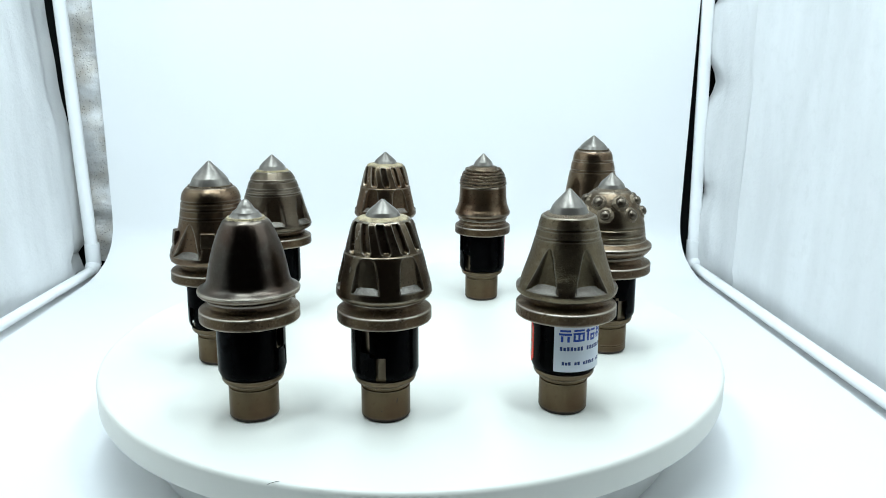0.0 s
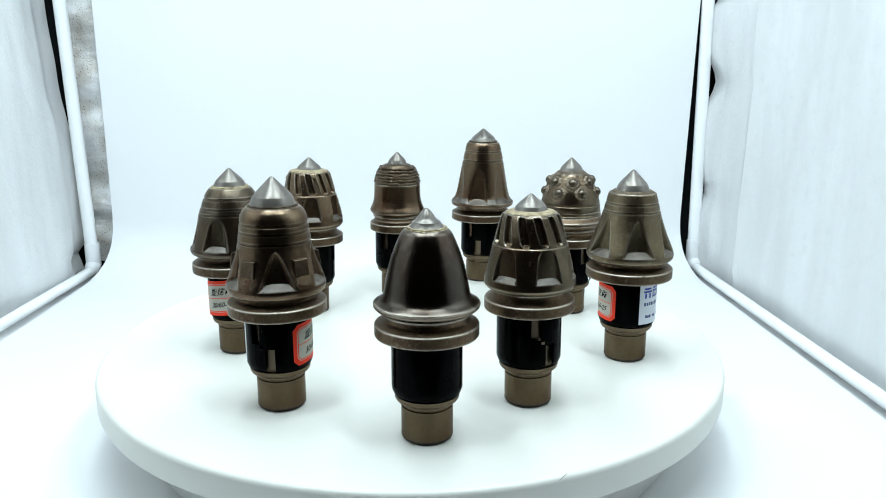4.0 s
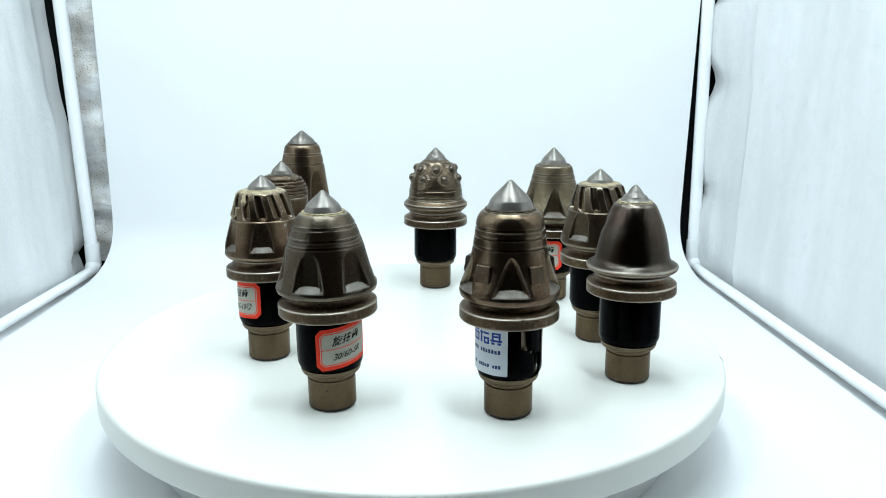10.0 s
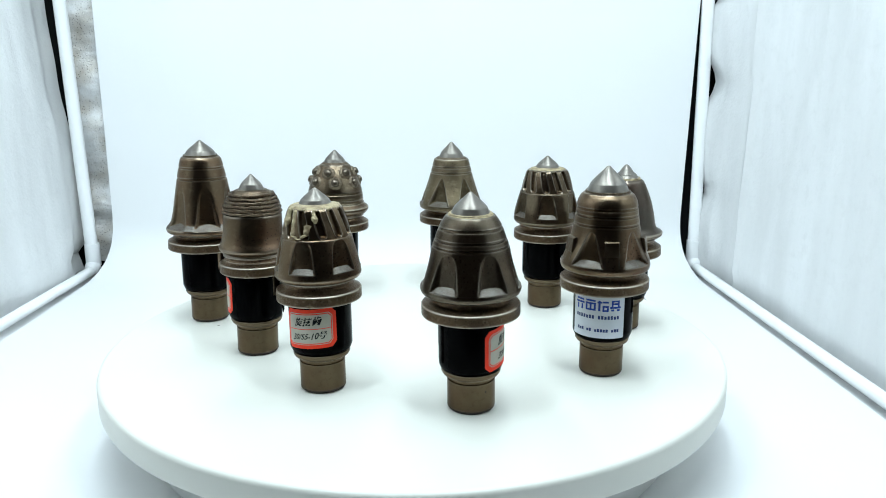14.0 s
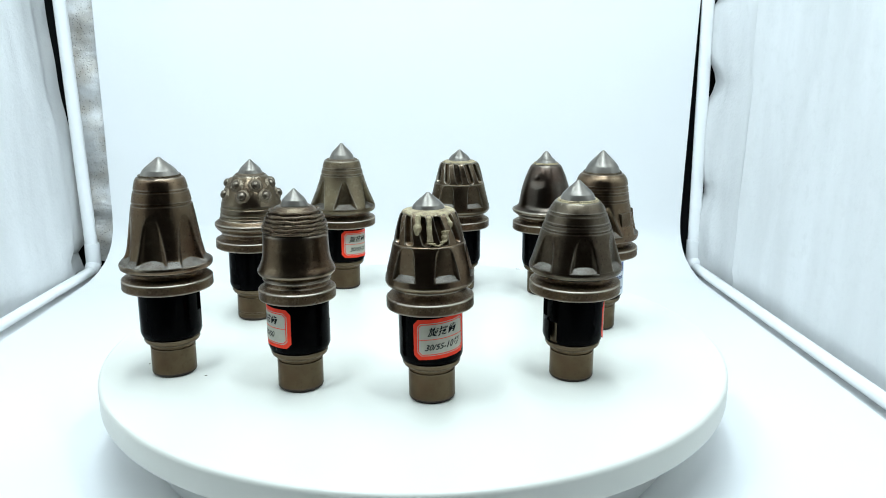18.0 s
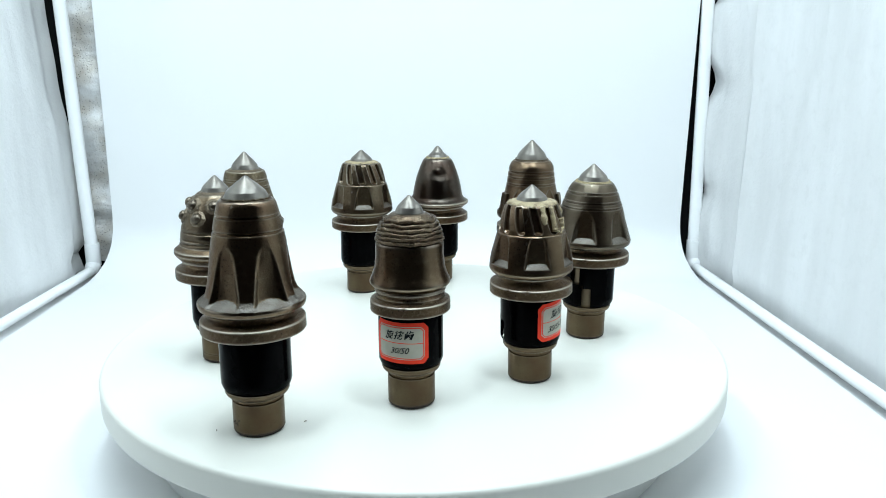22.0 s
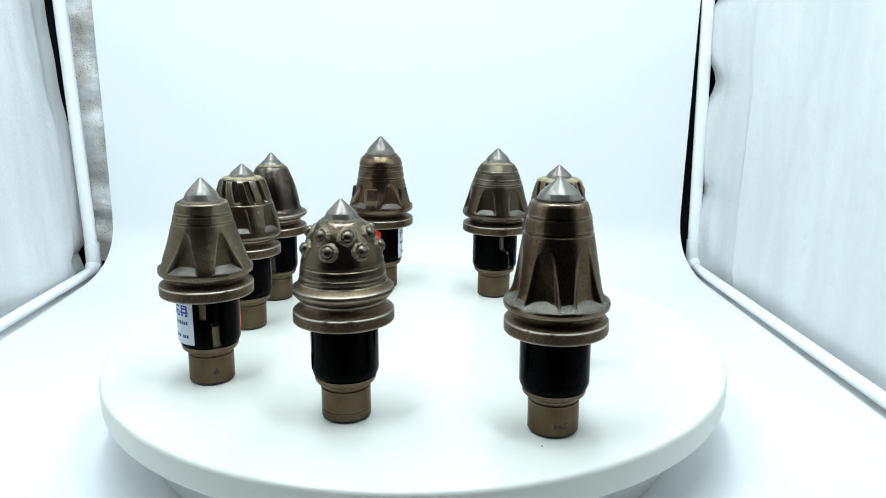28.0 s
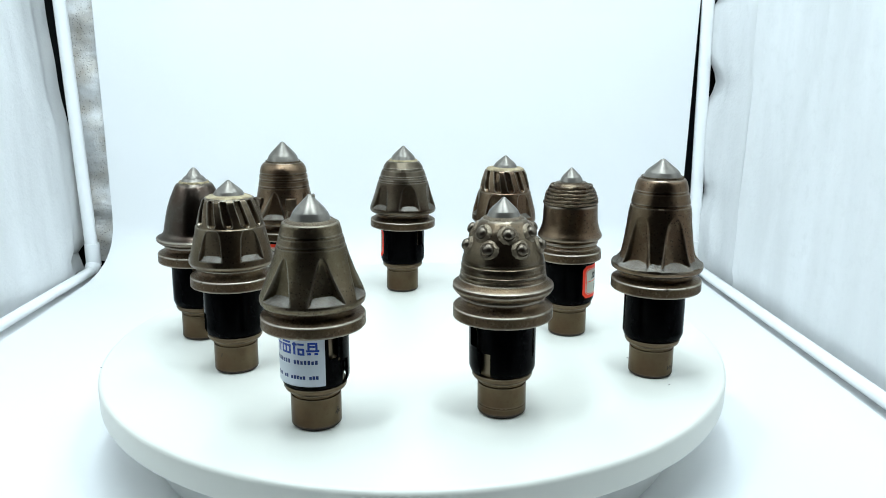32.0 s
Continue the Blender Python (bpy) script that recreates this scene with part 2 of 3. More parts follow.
def sheet_bm():
    """White sheet: lies on the tent floor and sweeps up the back in one curve."""
    bm = bmesh.new()
    radius = 0.075
    line = [(FRONT, FLOOR)]
    line += [(FRONT + (SHEET_BACK - radius - FRONT) * i / 20, FLOOR) for i in range(1, 20)]
    line += [(SHEET_BACK - radius + radius * math.sin(radians(a)), FLOOR + radius * (1 - math.cos(radians(a)))) for a in range(0, 91, 6)]
    line += [(SHEET_BACK, FLOOR + radius + (ROOF - 0.02 - FLOOR - radius) * i / 12) for i in range(1, 13)]
    pairs = []
    for i, (y, z) in enumerate(line):
        (y0, z0), (y1, z1) = line[max(0, i - 1)], line[min(len(line) - 1, i + 1)]
        d = math.hypot(y1 - y0, z1 - z0)
        pairs.append(((y, z), (y + (z1 - z0) / d * 0.0012, z - (y1 - y0) / d * 0.0012)))
    loop = [p for p, q in pairs] + [q for p, q in reversed(pairs)]
    columns = []
    for i in range(13):
        column = []
        for y, z in loop:
            rise = max(0.0, z - FLOOR)
            left, right = -0.402 - 0.021 * math.exp(-rise / 0.02), 0.360 + 0.02 * rise + 0.0145 * math.exp(-rise / 0.02)
            column.append(Vector((left + (right - left) * i / 12, y, z)))
        columns.append(column)
    ring_surface(bm, columns)
    return bm


def cloth_bm(x, y0, y1, z0, z1, bulge, sign):
    """A hung side cloth with soft folds and a little slack; it hangs free of the tubes near its back edge."""
    bm = bmesh.new()
    ny, nz = 150, 70
    rows = []
    for k in range(nz + 1):
        z = z0 + (z1 - z0) * k / nz
        row = []
        for i in range(ny + 1):
            y = y0 + (y1 - y0) * i / ny
            u, v = i / ny, k / nz
            slack = bulge * math.sin(math.pi * u) ** 0.5 * math.sin(math.pi * min(1, v * 1.05)) ** 0.5
            fold = 0.005 * noise.noise(Vector((y * 9, z * 2.2, x * 7))) + 0.003 * noise.noise(Vector((y * 30, z * 6, x * 3))) + 0.0012 * noise.noise(Vector((y * 75, z * 16, x)))
            crease = 0.006 * math.exp(-((y - 0.325 - 0.01 * v) / 0.006) ** 2) if sign > 0 else 0.003 * math.exp(-((y - 0.405) / 0.012) ** 2)
            back = smooth01((y - 0.375) / 0.06)
            if sign > 0:
                # the back edge lies against the pole but for two open hollows
                hollow = 0.013 * math.exp(-((z - 0.190) / 0.024) ** 2) + 0.010 * math.exp(-((z - 0.045) / 0.020) ** 2) + 0.014 * smooth01((z - 0.275) / 0.03)
                pull = (hollow - 0.008 - 0.012 * max(0.0, z)) * back
            else:
                pull = (0.011 * smooth01((z - 0.03) / 0.26) + 0.003 * noise.noise(Vector((z * 14, 1, 6))) + 0.004 + 0.010 * math.exp(-((z + 0.040) / 0.010) ** 2)) * back
            rise = z - z0
            curl = 0.005 * smooth01(1 - rise / 0.03)
            tuck = 0.016 * smooth01((y - 0.1) / 0.3) * smooth01(1 - rise / 0.55) if sign < 0 else 0.0
            row.append(bm.verts.new((x + sign * (slack + fold - crease + pull + curl - tuck), y, z)))
        rows.append(row)
    for a, b in zip(rows, rows[1:]):
        for i in range(ny):
            bm.faces.new((a[i], a[i + 1], b[i + 1], b[i]))
    bm.normal_update()
    bmesh.ops.solidify(bm, geom=bm.faces[:], thickness=0.0012)
    return bm


def build_tent():
    structure("backdrop", sheet_bm(), SHEET, "seamless white plastic backdrop sheet swept up from the floor", "backdrop")
    structure("wall_left", cloth_bm(-0.457, FRONT, 0.450, FLOOR + 0.004, ROOF, 0.012, -1), SILVER, "silver white reflective side cloth of a photo light tent", "tent wall")
    structure("wall_right", cloth_bm(0.394, FRONT, 0.443, FLOOR + 0.004, ROOF, 0.012, 1), SILVER, "silver white reflective side cloth with soft creases", "tent wall")
    bm = bmesh.new()
    rows = []
    for k in range(200):
        z = FLOOR + 0.012 + (ROOF - FLOOR - 0.012) * k / 199
        row = []
        for i in range(9):
            x = -0.448 + 0.060 * i / 8
            row.append(bm.verts.new((x, 0.460 + 0.005 * noise.noise(Vector((x * 20, z * 26, 1))) + 0.0055 * math.sin(z * 84 + 12.0 * x + 5.0 * noise.noise(Vector((z * 11, 0, 3)))) + 0.003 * noise.noise(Vector((x * 70, z * 110, 5))), z)))
        rows.append(row)
    for a, b in zip(rows, rows[1:]):
        for i in range(8):
            bm.faces.new((a[i], a[i + 1], b[i + 1], b[i]))
    bm.normal_update()
    bmesh.ops.solidify(bm, geom=bm.faces[:], thickness=0.001)
    structure("wall_back_lining", bm, FOIL, "crinkled dimpled silver lining beside the backdrop", "tent lining")
    shell = {"wall_outer_left": (-0.500, -0.492, FRONT, 0.50, FLOOR - 0.004, ROOF + 0.02), "wall_outer_right": (0.446, 0.454, FRONT, 0.50, FLOOR - 0.004, ROOF + 0.02), "wall_outer_back": (-0.492, 0.446, 0.492, 0.50, FLOOR - 0.004, ROOF + 0.02)}
    for name, b in shell.items():
        structure(name, box_bm(*b), BLACK, "black outer cloth of the light tent", "tent wall", False)
    structure("tent_floor", box_bm(-0.492, 0.446, FRONT, 0.492, FLOOR - 0.010, FLOOR - 0.004), SILVER, "silver floor cloth of the light tent", "tent floor", False)
    structure("ceiling", box_bm(-0.492, 0.446, FRONT, 0.492, ROOF + 0.004, ROOF + 0.012), SILVER, "silver roof cloth of the light tent", "ceiling", False)
    tent = tagged(new("tent_frame"), "white tubular frame of a photo light tent", "tent frame")
    r = 0.0080
    for x0, x1 in ((-0.4325, -0.455), (0.3825, 0.3715)):
        part("pole", tube_bm((x0, 0.438, FLOOR + 0.01), (x1, 0.446, ROOF), r), TUBE, tent)
        part("rail", tube_bm((x0, 0.425, FLOOR + 0.0070), (x0 - 0.02 if x0 < 0 else x0 + 0.006, FRONT, FLOOR + 0.0070), 0.0062), TUBE, tent)
        part("pole_joint", tube_bm((x0, 0.438, FLOOR + 0.012), (x0, 0.438, FLOOR + 0.042), r + 0.0016), TUBE, tent, "white plastic corner joint")
        bm = bmesh.new()
        bmesh.ops.create_uvsphere(bm, u_segments=20, v_segments=12, radius=r + 0.002, matrix=Matrix.Translation((x0, 0.434, FLOOR + 0.0105)))
        part("corner_elbow", bm, TUBE, tent, "rounded white corner elbow")
    for y, aim_y, watts in LED_BARS:
        lamp = tagged(new("led_bar"), "slim aluminium bar with white LED strips under the tent roof", "light")
        part("housing", box_bm(-0.35, 0.31, y - 0.05, y + 0.05, ROOF - 0.020, ROOF - 0.002, 0.004), TUBE, lamp)


def build_room():
    structure("floor", box_bm(-2.2, 2.2, -2.6, 1.4, -0.86, -0.82), WALLPAINT, "dark grey room floor", "floor", False)
    structure("room_ceiling", box_bm(-2.2, 2.2, -2.6, 1.4, 1.75, 1.8), WALLPAINT, "grey room ceiling", "ceiling", False)
    structure("room_wall_1", box_bm(-2.25, -2.2, -2.6, 1.4, -0.82, 1.75), WALLPAINT, "plain grey room wall", "wall", False)
    structure("room_wall_2", box_bm(2.2, 2.25, -2.6, 1.4, -0.82, 1.75), WALLPAINT, "plain grey room wall", "wall", False)
    structure("room_wall_3", box_bm(-2.2, 2.2, -2.65, -2.6, -0.82, 1.75), WALLPAINT, "plain grey room wall", "wall", False)
    structure("room_wall_4", box_bm(-2.2, 2.2, 1.4, 1.45, -0.82, 1.75), WALLPAINT, "plain grey room wall", "wall", False)
    desk = tagged(new("work_table"), "dark wooden work table under the light tent", "table")
    top = FLOOR - 0.010
    part("tabletop", box_bm(-0.75, 0.75, -0.50, 0.60, top - 0.03, top, 0.003), WOOD, desk)
    for x in (-0.70, 0.70):
        for y in (-0.45, 0.55):
            part("leg", box_bm(x - 0.025, x + 0.025, y - 0.025, y + 0.025, -0.82, top - 0.03, 0.003), WOOD, desk)


# ---- the turntable ----
PLATE_R = 0.2335


def build_turntable():
    table = tagged(new("turntable"), "round ivory plastic turntable carrying nine drill teeth", "turntable")
    prof = []
    rt, rb_, th = 3.2, 2.5, 19.0
    R = PLATE_R * 1000
    for a in range(0, 91, 15):
        prof.append((-th + rb_ * (1 - math.cos(radians(a))), R - rb_ + rb_ * math.sin(radians(a))))
    for a in range(0, 91, 10):
        prof.append((-rt + rt * math.sin(radians(a)), R - rt + rt * math.cos(radians(a))))
    bm = turned(prof, 240)
    bm.transform(Matrix.Translation((0.0013 * math.cos(radians(-218)), 0.0013 * math.sin(radians(-218)), -0.0002)))
    disc = part("disc", bm, PLATE, table, "ivory plastic disc")
    # a short dark scratch on the rounded rim
    bm = bmesh.new()
    rows = []
    for k in range(9):
        v = k / 8
        a, q = radians(-109.4 + 1.5 * v), R - 0.3 - 2.4 * v
        z = -rt + math.sqrt(max(0.0, rt * rt - (q - R + rt) ** 2))
        half = 0.10 * math.sin(math.pi * (0.08 + 0.84 * v))
        rows.append([bm.verts.new(((q + dq) * math.cos(a) / 1000, (q + dq) * math.sin(a) / 1000, (z + dz - 0.2) / 1000)) for dq, dz in ((-half, 0.06), (half, 0.06), (half, 0.30), (-half, 0.30))])
    for a, b in zip(rows, rows[1:]):
        for k in range(4):
            bm.faces.new((a[k], a[(k + 1) % 4], b[(k + 1) % 4], b[k]))
    bm.faces.new(rows[0][::-1])
    bm.faces.new(rows[-1])
    part("scratch", bm, RUST_SHADE_MARK, disc, "thin dark scratch", smooth=False)
    part("drum", turned([(FLOOR * 1000 + 0.2, 198), (FLOOR * 1000 + 3, 200), (-24, 200), (-21, 197)], 120), DRUM, table)
    part("hub", turned([(-22, 60), (-19.4, 60)], 60), DRUM, table)
    return disc


# ---- the drill teeth ----
def sleeve_bm(r_in, r_out, z0, z1, slot, n=120, rows=14):
    """Split spring sleeve: two offset windows joined into a stepped slit."""
    def filled(i, k):
        a = off(360.0 * (i % n + 0.5) / n, slot)
        v = (k + 0.5) / rows
        if k < 0 or k >= rows:
            return False
        if v > 0.52:
            return not -10 < a < 10
        if v < 0.46:
            return not 17 < a < 37
        return not 10 < a < 19
    bm = bmesh.new()
    cache = {}

    def vert(i, k, inner):
        key = (i % n, k, inner)
        if key not in cache:
            a, v = math.tau * (i % n) / n, k / rows
            r = r_in if inner else r_out - (0.9 if k in (0, rows) else 0.0)
            cache[key] = bm.verts.new((r * math.cos(a) / 1000, r * math.sin(a) / 1000, (z0 + (z1 - z0) * v) / 1000))
        return cache[key]
    for i in range(n):
        for k in range(rows):
            if not filled(i, k):
                continue
            bm.faces.new([vert(i, k, 0), vert(i + 1, k, 0), vert(i + 1, k + 1, 0), vert(i, k + 1, 0)])
            bm.faces.new([vert(i, k, 1), vert(i, k + 1, 1), vert(i + 1, k + 1, 1), vert(i + 1, k, 1)])
            for di, dk, c in ((1, 0, ((i + 1, k), (i + 1, k + 1))), (-1, 0, ((i, k + 1), (i, k))), (0, 1, ((i + 1, k + 1), (i, k + 1))), (0, -1, ((i, k), (i + 1, k)))):
                if not filled(i + di, k + dk):
                    (p, q), (s_, t_) = c
                    bm.faces.new([vert(p, q, 0), vert(p, q, 1), vert(s_, t_, 1), vert(s_, t_, 0)])
    return bm


def wrap(u, v, r, az, mid, tilt):
    """Point u mm along and v mm up a label, laid round a sleeve."""
    a = radians(az) + u / r
    return (r * math.cos(a) / 1000, r * math.sin(a) / 1000, (mid + v + u * math.tan(radians(tilt))) / 1000)


def patch_bm(w, h, cut, r, az, mid, tilt, thick=0.12, cu=0.0, cv=0.0):
    """A thin rectangle with cut corners, wrapped round a sleeve of radius r."""
    bm = bmesh.new()
    us = sorted({-w / 2, w / 2, -w / 2 + cut, w / 2 - cut} | {-w / 2 + w * i / 24 for i in range(25)})
    cols = []
    for u in us:
        e = h / 2 - max(0.0, abs(u) - (w / 2 - cut))
        cols.append([bm.verts.new(wrap(cu + u, cv + s * e, q, az, mid, tilt)) for q in (r, r + thick) for s in (-1, 1)])
    for a, b in zip(cols, cols[1:]):
        for i, j in ((2, 3), (1, 0), (0, 2), (3, 1)):
            bm.faces.new((a[i], b[i], b[j], a[j]))
    for c in (cols[0], cols[-1]):
        bm.faces.new((c[0], c[1], c[3], c[2]))
    return bm


def text_bm(body, size, lean, r, az, mid, tilt, cu, cv, spread=1.0):
    """Pen writing laid round a sleeve; the strokes waver a little."""
    data = bpy.data.curves.new("writing", "FONT")
    data.body, data.size, data.shear, data.align_x, data.align_y = body, size, lean, "CENTER", "CENTER"
    data.space_character = spread
    data.resolution_u = 3
    data.offset = 0.021 * size
    ob = new("writing", data)
    me = bpy.data.meshes.new_from_object(ob.evaluated_get(bpy.context.evaluated_depsgraph_get()))
    bpy.data.objects.remove(ob)
    bm = bmesh.new()
    bm.from_mesh(me)
    bpy.data.meshes.remove(me)
    for v in bm.verts:
        x, y = v.co.x, v.co.y
        x += 0.35 * noise.noise(Vector((x * 0.5, y * 0.5, az)))
        y += 0.45 * noise.noise(Vector((x * 0.22, y * 0.3, az + 7.0))) + 0.04 * x
        v.co = wrap(cu + x, cv + y, r, az, mid, tilt)
    return bm


def etched_mark(tooth, az, mid, strokes):
    """A small dark scratched mark on the pin: short crossing strokes (u, v, width, height, tilt)."""
    for u, v, w, h, tilt in strokes:
        part("etched_mark", patch_bm(w + 0.35, h + 0.35, 0, 15.0, az, mid, tilt, 0.06, u, v), RUST_SHADE_MARK, tooth, "dark rusty etched mark")


def red_label(tooth, r, az, mid, tilt, lower, width=37.0, height=26.0):
    label = part("paper_label", patch_bm(width, height, 3.2, r + 0.05, az, mid, tilt), RED, tooth, "red-bordered paper label with handwriting")
    part("inner_line", patch_bm(width - 5.0, height - 5.0, 2.4, r + 0.16, az, mid, tilt, 0.05), PAPER, label)
    part("red_line", patch_bm(width - 5.9, height - 5.9, 2.2, r + 0.20, az, mid, tilt, 0.05), RED, label)
    part("writing_field", patch_bm(width - 7.1, height - 7.1, 1.9, r + 0.24, az, mid, tilt, 0.05), PAPER, label)
    part("divider", patch_bm(width - 6.4, 0.45, 0.0, r + 0.28, az, mid, tilt, 0.04), RED, label)
    part("handwriting", text_bm("旋挖齿", 5.9, 0.28, r + 0.34, az, mid, tilt, -0.5, 4.6, 1.18), INK, label, smooth=False)
    part("handwriting", text_bm(lower, 5.2, 0.34, r + 0.34, az, mid, tilt, 0.0, -5.0), INK, label, smooth=False)


# Four square marks of the sticker as plain shapes: bars (u, v, width, height) on a field of 7.4 mm
MARKS = (
    ((0, 3.0, 6.0, 1.0), (0, 0.9, 7.2, 1.0), (-1.9, -2.1, 1.1, 3.4), (1.9, -2.1, 1.1, 3.4)),
    ((0, 3.2, 6.4, 0.9), (0, 1.2, 7.2, 0.9), (-3.0, -1.6, 1.0, 3.8), (3.0, -1.6, 1.0, 3.8), (0, -3.1, 6.6, 0.9), (0, -0.8, 1.0, 3.2)),
    ((-2.4, 0.0, 1.1, 7.0), (-2.2, 2.4, 2.8, 0.9), (1.7, 2.6, 3.6, 0.9), (1.7, -0.4, 3.8, 0.9), (0.3, -2.0, 0.9, 3.2), (3.2, -2.0, 0.9, 3.2), (1.7, -3.3, 3.6, 0.9)),
    ((0, 3.2, 5.2, 0.8), (-2.2, 1.4, 0.9, 3.8), (2.2, 1.4, 0.9, 3.8), (0, 1.4, 4.0, 0.8), (0, -1.2, 7.2, 0.9), (-2.0, -2.9, 1.8, 1.0), (2.0, -2.9, 1.8, 1.0)),
)


def white_label(tooth, r, az, mid, width=39.0, height=29.0):
    label = part("sticker", patch_bm(width, height, 0.3, r + 0.05, az, mid, 0), STICKER, tooth, "glossy white sticker with blue print")
    for i, bars in enumerate(MARKS):
        for u, v, w, h in bars:
            part("print_block", patch_bm(w + 0.35, h + 0.35, 0, r + 0.18, az, mid, 0, 0.04, -12.9 + 8.5 * i + u, 8.4 + v), BLUE, label)
    # two lines of small print as short bars
    for v, h, step, count, gaps, start in ((0.2, 2.5, 2.12, 15, (7,), -15.2), (-9.0, 2.2, 1.9, 16, (3, 6, 12), -13.8)):
        for k in range(count):
            if k in gaps and h > 1.9:
                continue
            low = k in gaps
            part("print_line", patch_bm(0.6 if low else 1.5, 0.6 if low else h - 0.35 * (k % 3 == 1), 0, r + 0.18, az, mid, 0, 0.04, start + step * k, v - (0.7 if low else 0.17 * (k % 3 == 1))), NAVY, label)


def shank(tooth, slot, sleeve_r, flange_r, neck_r, head_z, pin_line=0.0):
    """The lower half that all the teeth share: pin, collar, split sleeve and flange."""
    pin_r = 15.0
    line = [(pin_line - 0.4, pin_r), (pin_line - 0.2, pin_r - 0.4), (pin_line + 0.2, pin_r - 0.4), (pin_line + 0.4, pin_r)] if pin_line else []
    part("pin", turned(fine_rows([(0.0, pin_r - 1.7), (0.3, pin_r - 1.2), (1.6, pin_r - 0.2), (2.4, pin_r), *line, (19.6, pin_r), (20.0, pin_r - 0.8), (21.4, pin_r - 0.8), (21.8, pin_r + 0.7), (23.4, pin_r + 0.8)]), 72), PIN, tooth)
    # dark foot ring: rust, with the contact shade at the plate painted in
    part("rust_shade_ring", turned([(0.05, pin_r - 1.2), (0.3, pin_r - 0.85), (1.2, pin_r - 0.25), (1.9, pin_r + 0.03), (2.3, pin_r - 0.1)], 72, lambda z, a, r: r + 0.06 * wobble(z, a, 4.0, slot)), RUST_SHADE_MARK, tooth, "dark rusted foot edge with painted contact shade")
    part("collar", turned(fine_rows([(22.8, pin_r + 1.6), (23.6, sleeve_r - 2.6), (25.0, sleeve_r - 1.8), (27.0, sleeve_r - 1.6), (27.3, sleeve_r - 2.2), (27.5, sleeve_r - 3.4), (29.6, sleeve_r - 3.4)]), 72), PIN, tooth)
    part("stem", turned([(29.0, sleeve_r - 3.4), (62.0, sleeve_r - 3.4)], 72), PIN, tooth)
    part("sleeve", sleeve_bm(sleeve_r - 1.5, sleeve_r, 28.4, 62.6, slot), SLEEVE, tooth, "glossy black split sleeve")
    rim = [(61.6, sleeve_r - 2), (61.7, flange_r - 1.0), (62.0, flange_r - 0.35), (62.5, flange_r), (68.5, flange_r - 0.05), (69.0, flange_r - 0.4), (69.3, flange_r - 1.1), (70.4, flange_r - 3.0), (71.6, neck_r + 1.0), (72.6, neck_r + 0.2), (73.2, neck_r), (74.2, neck_r + 0.1), (74.6, neck_r + 1.4), (75.6, neck_r + 1.5), (head_z + 0.4, neck_r + 1.0)]
    part("flange", turned(fine_rows(rim), 144, lambda z, a, r: r - nick(z, a, r, flange_r)), STEEL_RUST, tooth, "worn brown steel flange")


def nick(z, a, r, flange_r):
    """A few small chips in the rim of a flange."""
    d = 0.0
    for k in range(5):
        c = (flange_r * 131.7 + k * 83.1) % 360
        edge = 62.6 if k % 2 else 68.6
        d += 0.5 * smooth01(1.0 - math.hypot(off(a, c) / 2.6, (z - edge) / 1.1))
    return d if r > flange_r - 2.0 else 0.0


def lit_cast_floors(head, z0, z1):
    """Upward pocket faces: rough, unworn casting skin, paler to paint in light from above."""
    head.data.materials.append(FLOOR_CAST_LIT)
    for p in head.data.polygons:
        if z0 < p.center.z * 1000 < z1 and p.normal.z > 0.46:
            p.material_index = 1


def tip_bm(z0, r0, z1, lean=1.0):
    h = z1 - z0
    band = z0 + 0.34 * h
    pts = [(band, r0 * 0.84 * lean), (z0 + 0.50 * h, r0 * 0.675 * lean * lean), (z0 + 0.72 * h, r0 * 0.40 * lean), (z0 + 0.88 * h, r0 * 0.20), (z0 + 0.96 * h, r0 * 0.105), (z1 - 0.08, r0 * 0.045), (z1, 0.03)]
    return turned([(z0 - 1.5, r0), (z0, r0), (z0 + 0.12 * h, r0 * 0.955 * (0.5 + lean / 2)), (band - 0.4, r0 * 0.852 * lean)] + curve_rows(pts, h / 30), 56)


def braze_bm(z, r_in, r_out, seed):
    rows = [(z - 1.3, r_out - 0.1), (z - 0.5, r_out + 0.25), (z + 0.3, r_out - 0.2), (z + 0.9, r_out - 1.0), (z + 1.4, (r_in + r_out) / 2), (z + 1.9, r_in + 0.5), (z + 1.6, r_in - 0.8)]
    return turned(rows, 120, lambda q, a, r: r + (0.55 * wobble(q, a, 2.6, seed) + 0.35 * wobble(q, a, 6.0, seed + 3)) * (1 if r > r_in else 0.3))


def pockets(count, first, z0, z1, half, depth, top=0.25, fall=0.8, soft=2.4, arch=8.0, ramp=3.5, bowl=0.18):
    """Cuts cast pockets: a steep floor rising inwards from z0, sides closing to the share top of their width, a rounded head at z1.
    bowl: how far the back is hollowed like a round channel."""
    def cut(z, a, r):
        if z < z0 or z > z1:
            return r
        v = (z - z0) / (z1 - z0)
        d = abs((a - first + 180.0 / count) % (360.0 / count) - 180.0 / count)
        w = half * (top + (1 - top) * (1 - v)) * math.sqrt(max(0.0, 1 - v ** arch))
        k = smooth01((w - d) / soft + 0.5)
        scoop = 1 - bowl * min(1.0, d / max(w, 0.1)) ** 2
        return r - min(depth * (1 - v) ** fall * scoop, 1.2 + depth * (z - z0) / ramp) * k
    return cut


def split_rows(rows, *zs):
    """Doubles a row at each z, so that a floor there stays sharp."""
    out = list(rows)
    for z in zs:
        lower = [p for p in out if p[0] < z - 0.15]
        upper = [p for p in out if p[0] > z + 0.15]
        a, b = lower[-1], upper[0]
        r = a[1] + (b[1] - a[1]) * (z - a[0]) / (b[0] - a[0])
        out = lower + [(z - 0.06, r), (z + 0.06, r)] + upper
    return out


